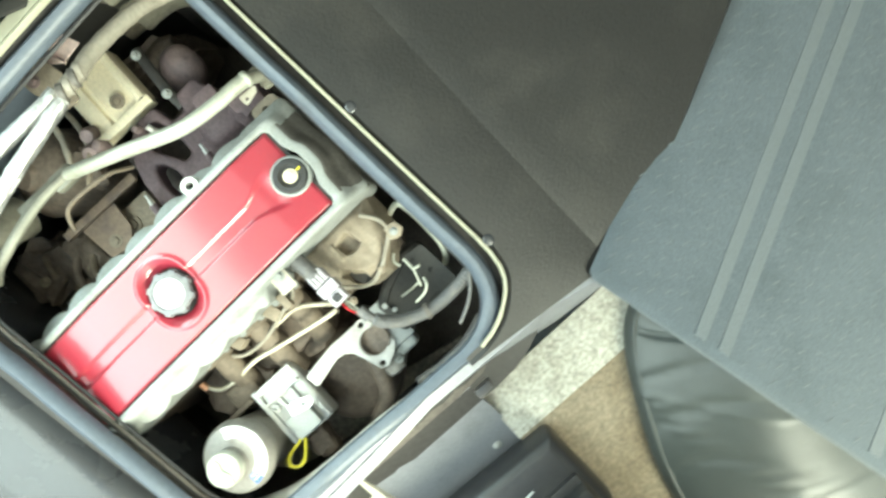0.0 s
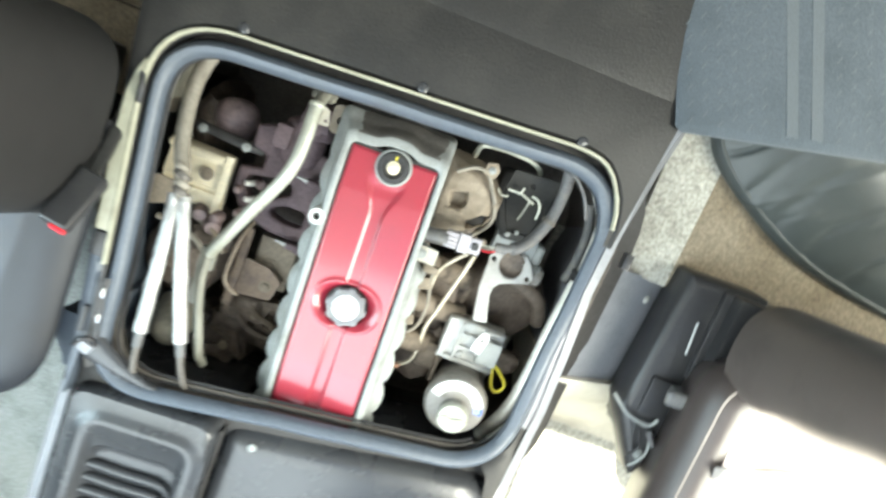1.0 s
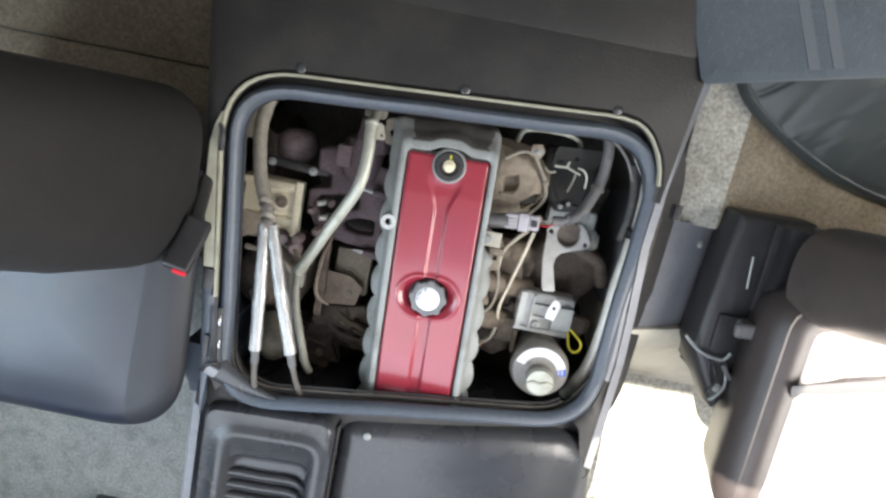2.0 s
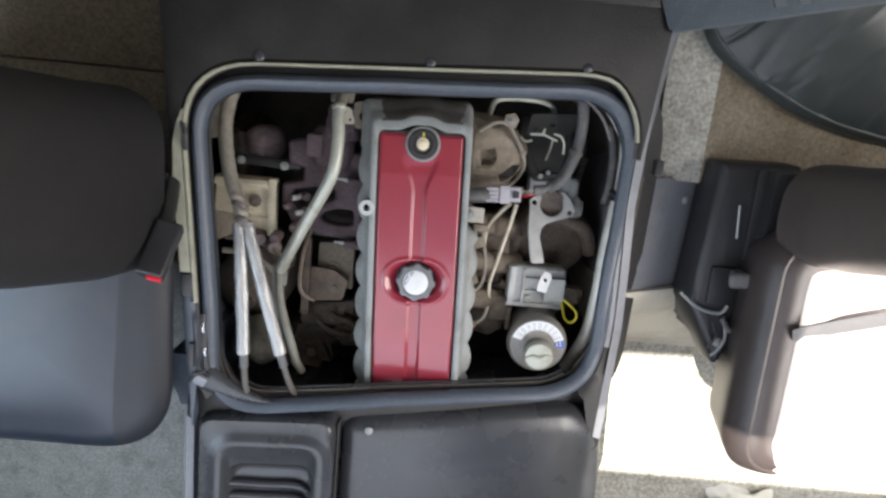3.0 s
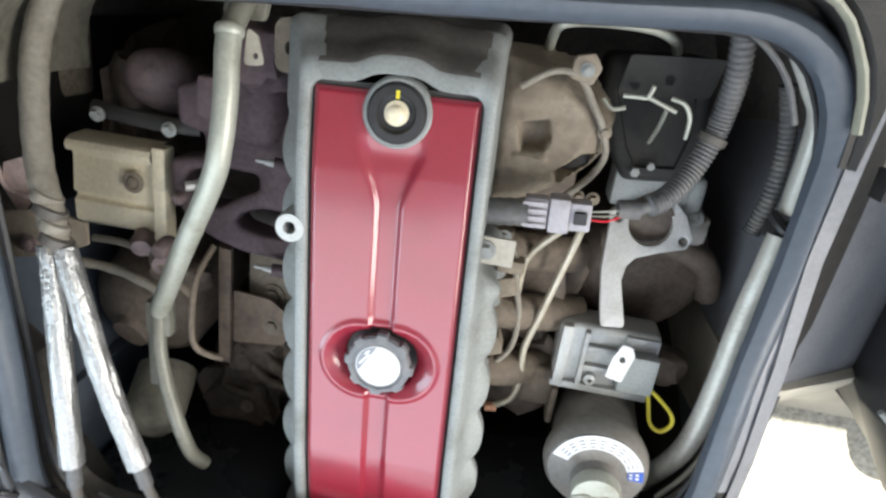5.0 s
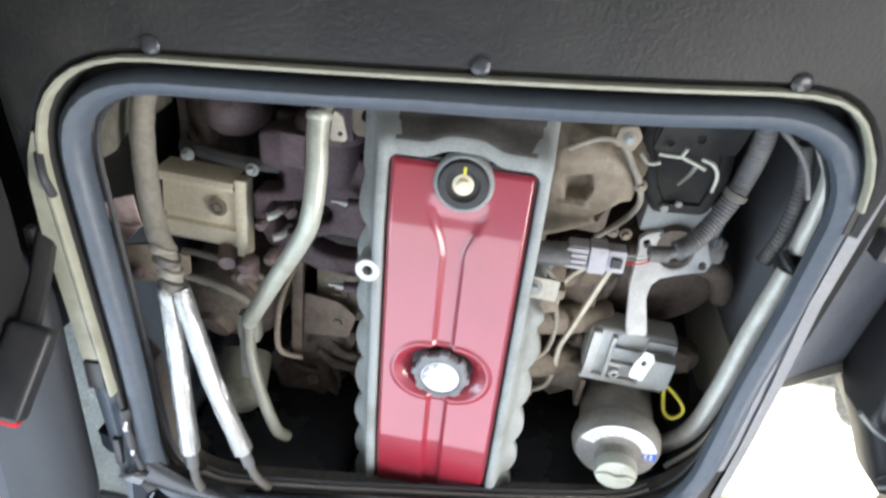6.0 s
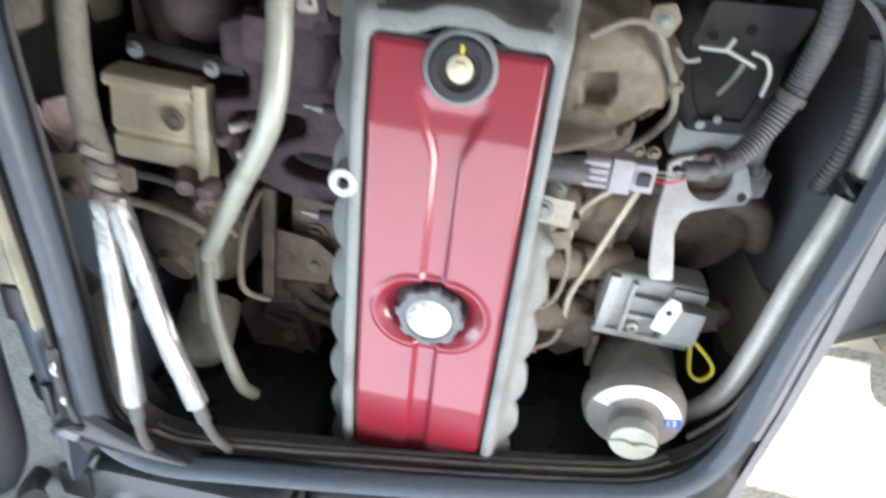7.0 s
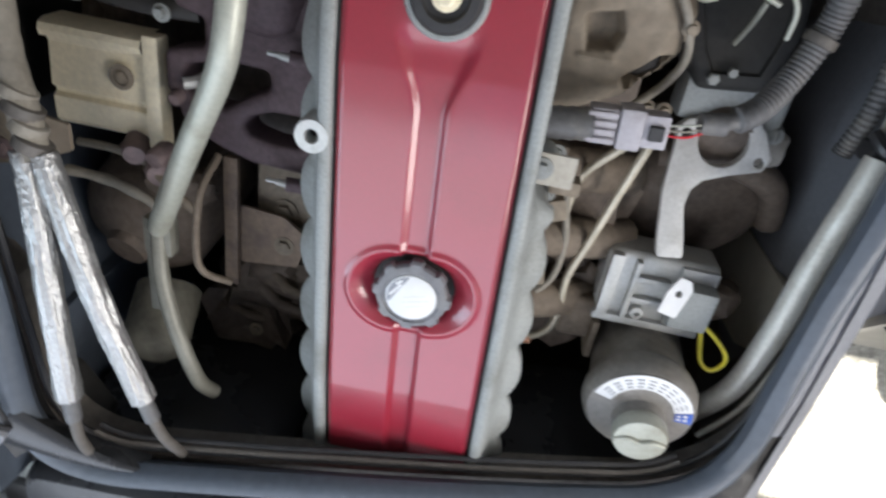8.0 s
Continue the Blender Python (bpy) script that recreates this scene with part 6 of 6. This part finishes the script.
part("webbing_loop", bm, BELT, rb)
bm = BM()
tube(bm, [(0.377, -0.142, -0.082), (0.383, -0.205, -0.082)], 0.0022, 8, 2)
part("bright_edge", bm, ALLOY_BRIGHT, rb)
for pts in ([(0.366, -0.37, -0.08), (0.372, -0.385, -0.075), (0.378, -0.40, -0.078), (0.37, -0.43, -0.09)], [(0.355, -0.36, -0.08), (0.36, -0.385, -0.078), (0.372, -0.41, -0.08)]):
    bm = BM()
    tube(bm, pts, 0.0028, 8)
    part("cable", bm, BLACK_PLASTIC, rb)
bm = BM()
tube(bm, [(0.98, -0.09, 0.50), (0.86, -0.17, 0.26), (0.66, -0.262, 0.115), (0.52, -0.310, 0.082), (0.435, -0.342, 0.070)], 0.018, 8, squash=0.08)
solid("seat_belt", bm, BELT, "dark woven seat belt strap across the seat", "belt")

# bench seat behind: a fabric slab over a pleated vinyl cushion
def settle(bm):
    """The bench stands low: its height shrinks towards the carpet, scaled about the camera's position at 1 s to keep
    that view.
    """
    bench_eye = Vector((-0.153, 0.002, 1.008))
    for v in bm.verts:
        z = -0.165 + (v.co.z + 0.165) * 0.60 if v.co.z > -0.165 else v.co.z
        v.co = bench_eye + (v.co - bench_eye) * ((bench_eye.z - z) / (bench_eye.z - v.co.z))
    return bm


bench = thing("bench_seat", (0.45, 0.4, REAR), "blue-grey fabric bench seat with light woven bands", "bench seat")
slab = [(0.146, 0.131), (0.72, 0.268), (0.54, 0.84), (-0.100, 0.700)]
bm = BM()
loft(bm, cushion_loops(slab, [0.012, 0.03, 0.03, 0.012], ((-0.01, 0.0575), (0.0, 0.062), (0.002, 0.070), (-0.004, 0.078), (-0.014, 0.082), (-0.05, 0.084)), 6), cap_first=True, cap_last=True)
part("fabric_pad", settle(bm), FABRIC, bench, "blue-grey woven fabric pad", angle=60)
bm = BM()
tube(bm, [(0.152, 0.1335, 0.0665), (0.30, 0.168, 0.0668), (0.50, 0.2155, 0.0668), (0.70, 0.263, 0.0668)], 0.0045, 8)
part("hem", settle(bm), FABRIC_BAND, bench)
d1 = Vector((-0.46, 0.90)).normalized()
for s in (0.158, 0.195, 0.43, 0.467):
    a = Vector((0.146, 0.131)) + Vector((0.574, 0.137)) * (s / 0.602) + d1 * 0.012
    bm = BM()
    q = [a, a + Vector((0.016, 0.0040)), a + Vector((0.016, 0.0040)) + d1 * 0.58, a + d1 * 0.58]
    plate(bm, [(p.x, p.y) for p in q], [], 0.083, 0.0858)
    part("woven_band", settle(bm), FABRIC_BAND, bench, "light woven stripe")
bm = BM()
across = Vector((0.574, 0.137)).normalized()
slant = (d1 * 0.8 + across * 0.6).normalized()
for k in range(27):
    s = 0.016 + 0.0215 * k
    if 0.145 < s < 0.225 or 0.415 < s < 0.50:
        continue
    for j in range(25):
        a = Vector((0.146, 0.131)) + across * s + d1 * (0.016 + 0.0225 * j + 0.011 * (k % 2))
        e = slant * 0.0055
        n = Vector((-slant.y, slant.x)) * 0.0009
        loft(bm, [[(p.x, p.y, 0.0838) for p in (a - e - n, a + e - n, a + e + n, a - e + n)], [(p.x, p.y, 0.0844) for p in (a - e * 0.8 - n * 0.5, a + e * 0.8 - n * 0.5, a + e * 0.8 + n * 0.5, a - e * 0.8 + n * 0.5)]], cap_last=True)
tagged(part("stitching", settle(bm), FABRIC_BAND, bench), "rows of short quilting stitches", "", "", "stuff")
front = smooth_path([(0.235, 0.42, 0), (0.245, 0.27, 0), (0.279, 0.153, 0), (0.377, 0.079, 0), (0.521, 0.018, 0), (0.70, -0.011, 0), (0.85, -0.015, 0), (1.0, 0.0, 0)], 30)
levels = [(0.020, REAR + 0.013), (0.004, REAR + 0.03), (0.0, -0.125), (0.002, -0.105), (0.010, -0.088), (0.020, -0.075), (0.032, -0.060), (0.046, -0.046), (0.062, -0.030), (0.078, -0.014),
          (0.095, 0.004), (0.112, 0.022), (0.13, 0.038), (0.15, 0.050), (0.20, 0.056), (0.30, 0.057)]
rows = []
for k, (inset, z) in enumerate(levels):
    row = []
    for i, p in enumerate(front):
        d = (front[min(i + 1, len(front) - 1)] - front[max(i - 1, 0)]).normalized()
        s = i / (len(front) - 1)
        fold = 1 - abs(math.sin(34 * s + 1.1 * math.sin(k * 0.35 + 9 * s)))
        depth = 0.013 * fold ** 4 * math.sin(math.pi * min(1.0, max(0.0, (k - 2) / 11)))
        depth += 0.004 * noise.noise(Vector((s * 14, k * 0.4, 2.0)))
        if 4 <= k <= 13:
            depth -= 0.0085 * math.exp(-((s - 0.425 - 0.019 * (k - 4)) / 0.0065) ** 2) + 0.004 * math.exp(-((s - 0.425 - 0.004 * (k - 4)) / 0.006) ** 2)
        row.append((p.x - d.y * (inset + depth * 0.4), p.y + d.x * (inset + depth * 0.4), z - depth * 0.8))
    rows.append(row)
bm = BM()
loft(bm, rows, closed=False)
part("vinyl_skirt", settle(bm), PLEAT, bench, "green-grey pleated vinyl cushion front", angle=70)
bm = BM()
tube(bm, [(p.x - 0.0, p.y + 0.010, -0.092) for p in front[56:190:7]], 0.0035, 8, 2)
part("piping", settle(bm), PLEAT, bench)

# ---- loose things on the front floor ----
bm = BM()
lump(bm, (0.72, -1.02, FOOTWELL + 0.035), (0.085, 0.055, 0.045), 0.9, 11.0, n=4)
solid("crumpled_bag", bm, BAG, "crumpled thin white plastic bag on the carpet", "bag")
bm = BM()
box(bm, (0.43, -1.14, FOOTWELL), (0.61, -1.06, FOOTWELL + 0.03), 0.006, 2)
solid("rubber_mat", bm, BLACK_PLASTIC, "dark rubber mat edge on the footwell carpet", "mat")
bm = BM()
lump(bm, (0.65, -1.06, FOOTWELL + 0.03), (0.035, 0.06, 0.03), 0.4, 3.0)
solid("brown_cloth", bm, CAST_BROWN, "brown rag bunched on the carpet", "rag")
lever = thing("floor_lever", (-0.93, -1.07, FLOOR), "black rubber-gripped floor lever by the seat", "lever")
bm = BM()
tube(bm, [(-0.96, -1.10, FLOOR), (-0.94, -1.08, FLOOR + 0.05), (-0.90, -1.055, FLOOR + 0.09)], 0.024, 14, radius=lambda s, a: 0.8 + 0.3 * s)
part("grip", bm, BLACK_PLASTIC, lever)
bm = BM()
box(bm, (-0.905, -1.12, FLOOR), (-0.84, -1.04, FLOOR + 0.018), 0.006, 2)
part("base_plate", bm, SMOKED, lever)
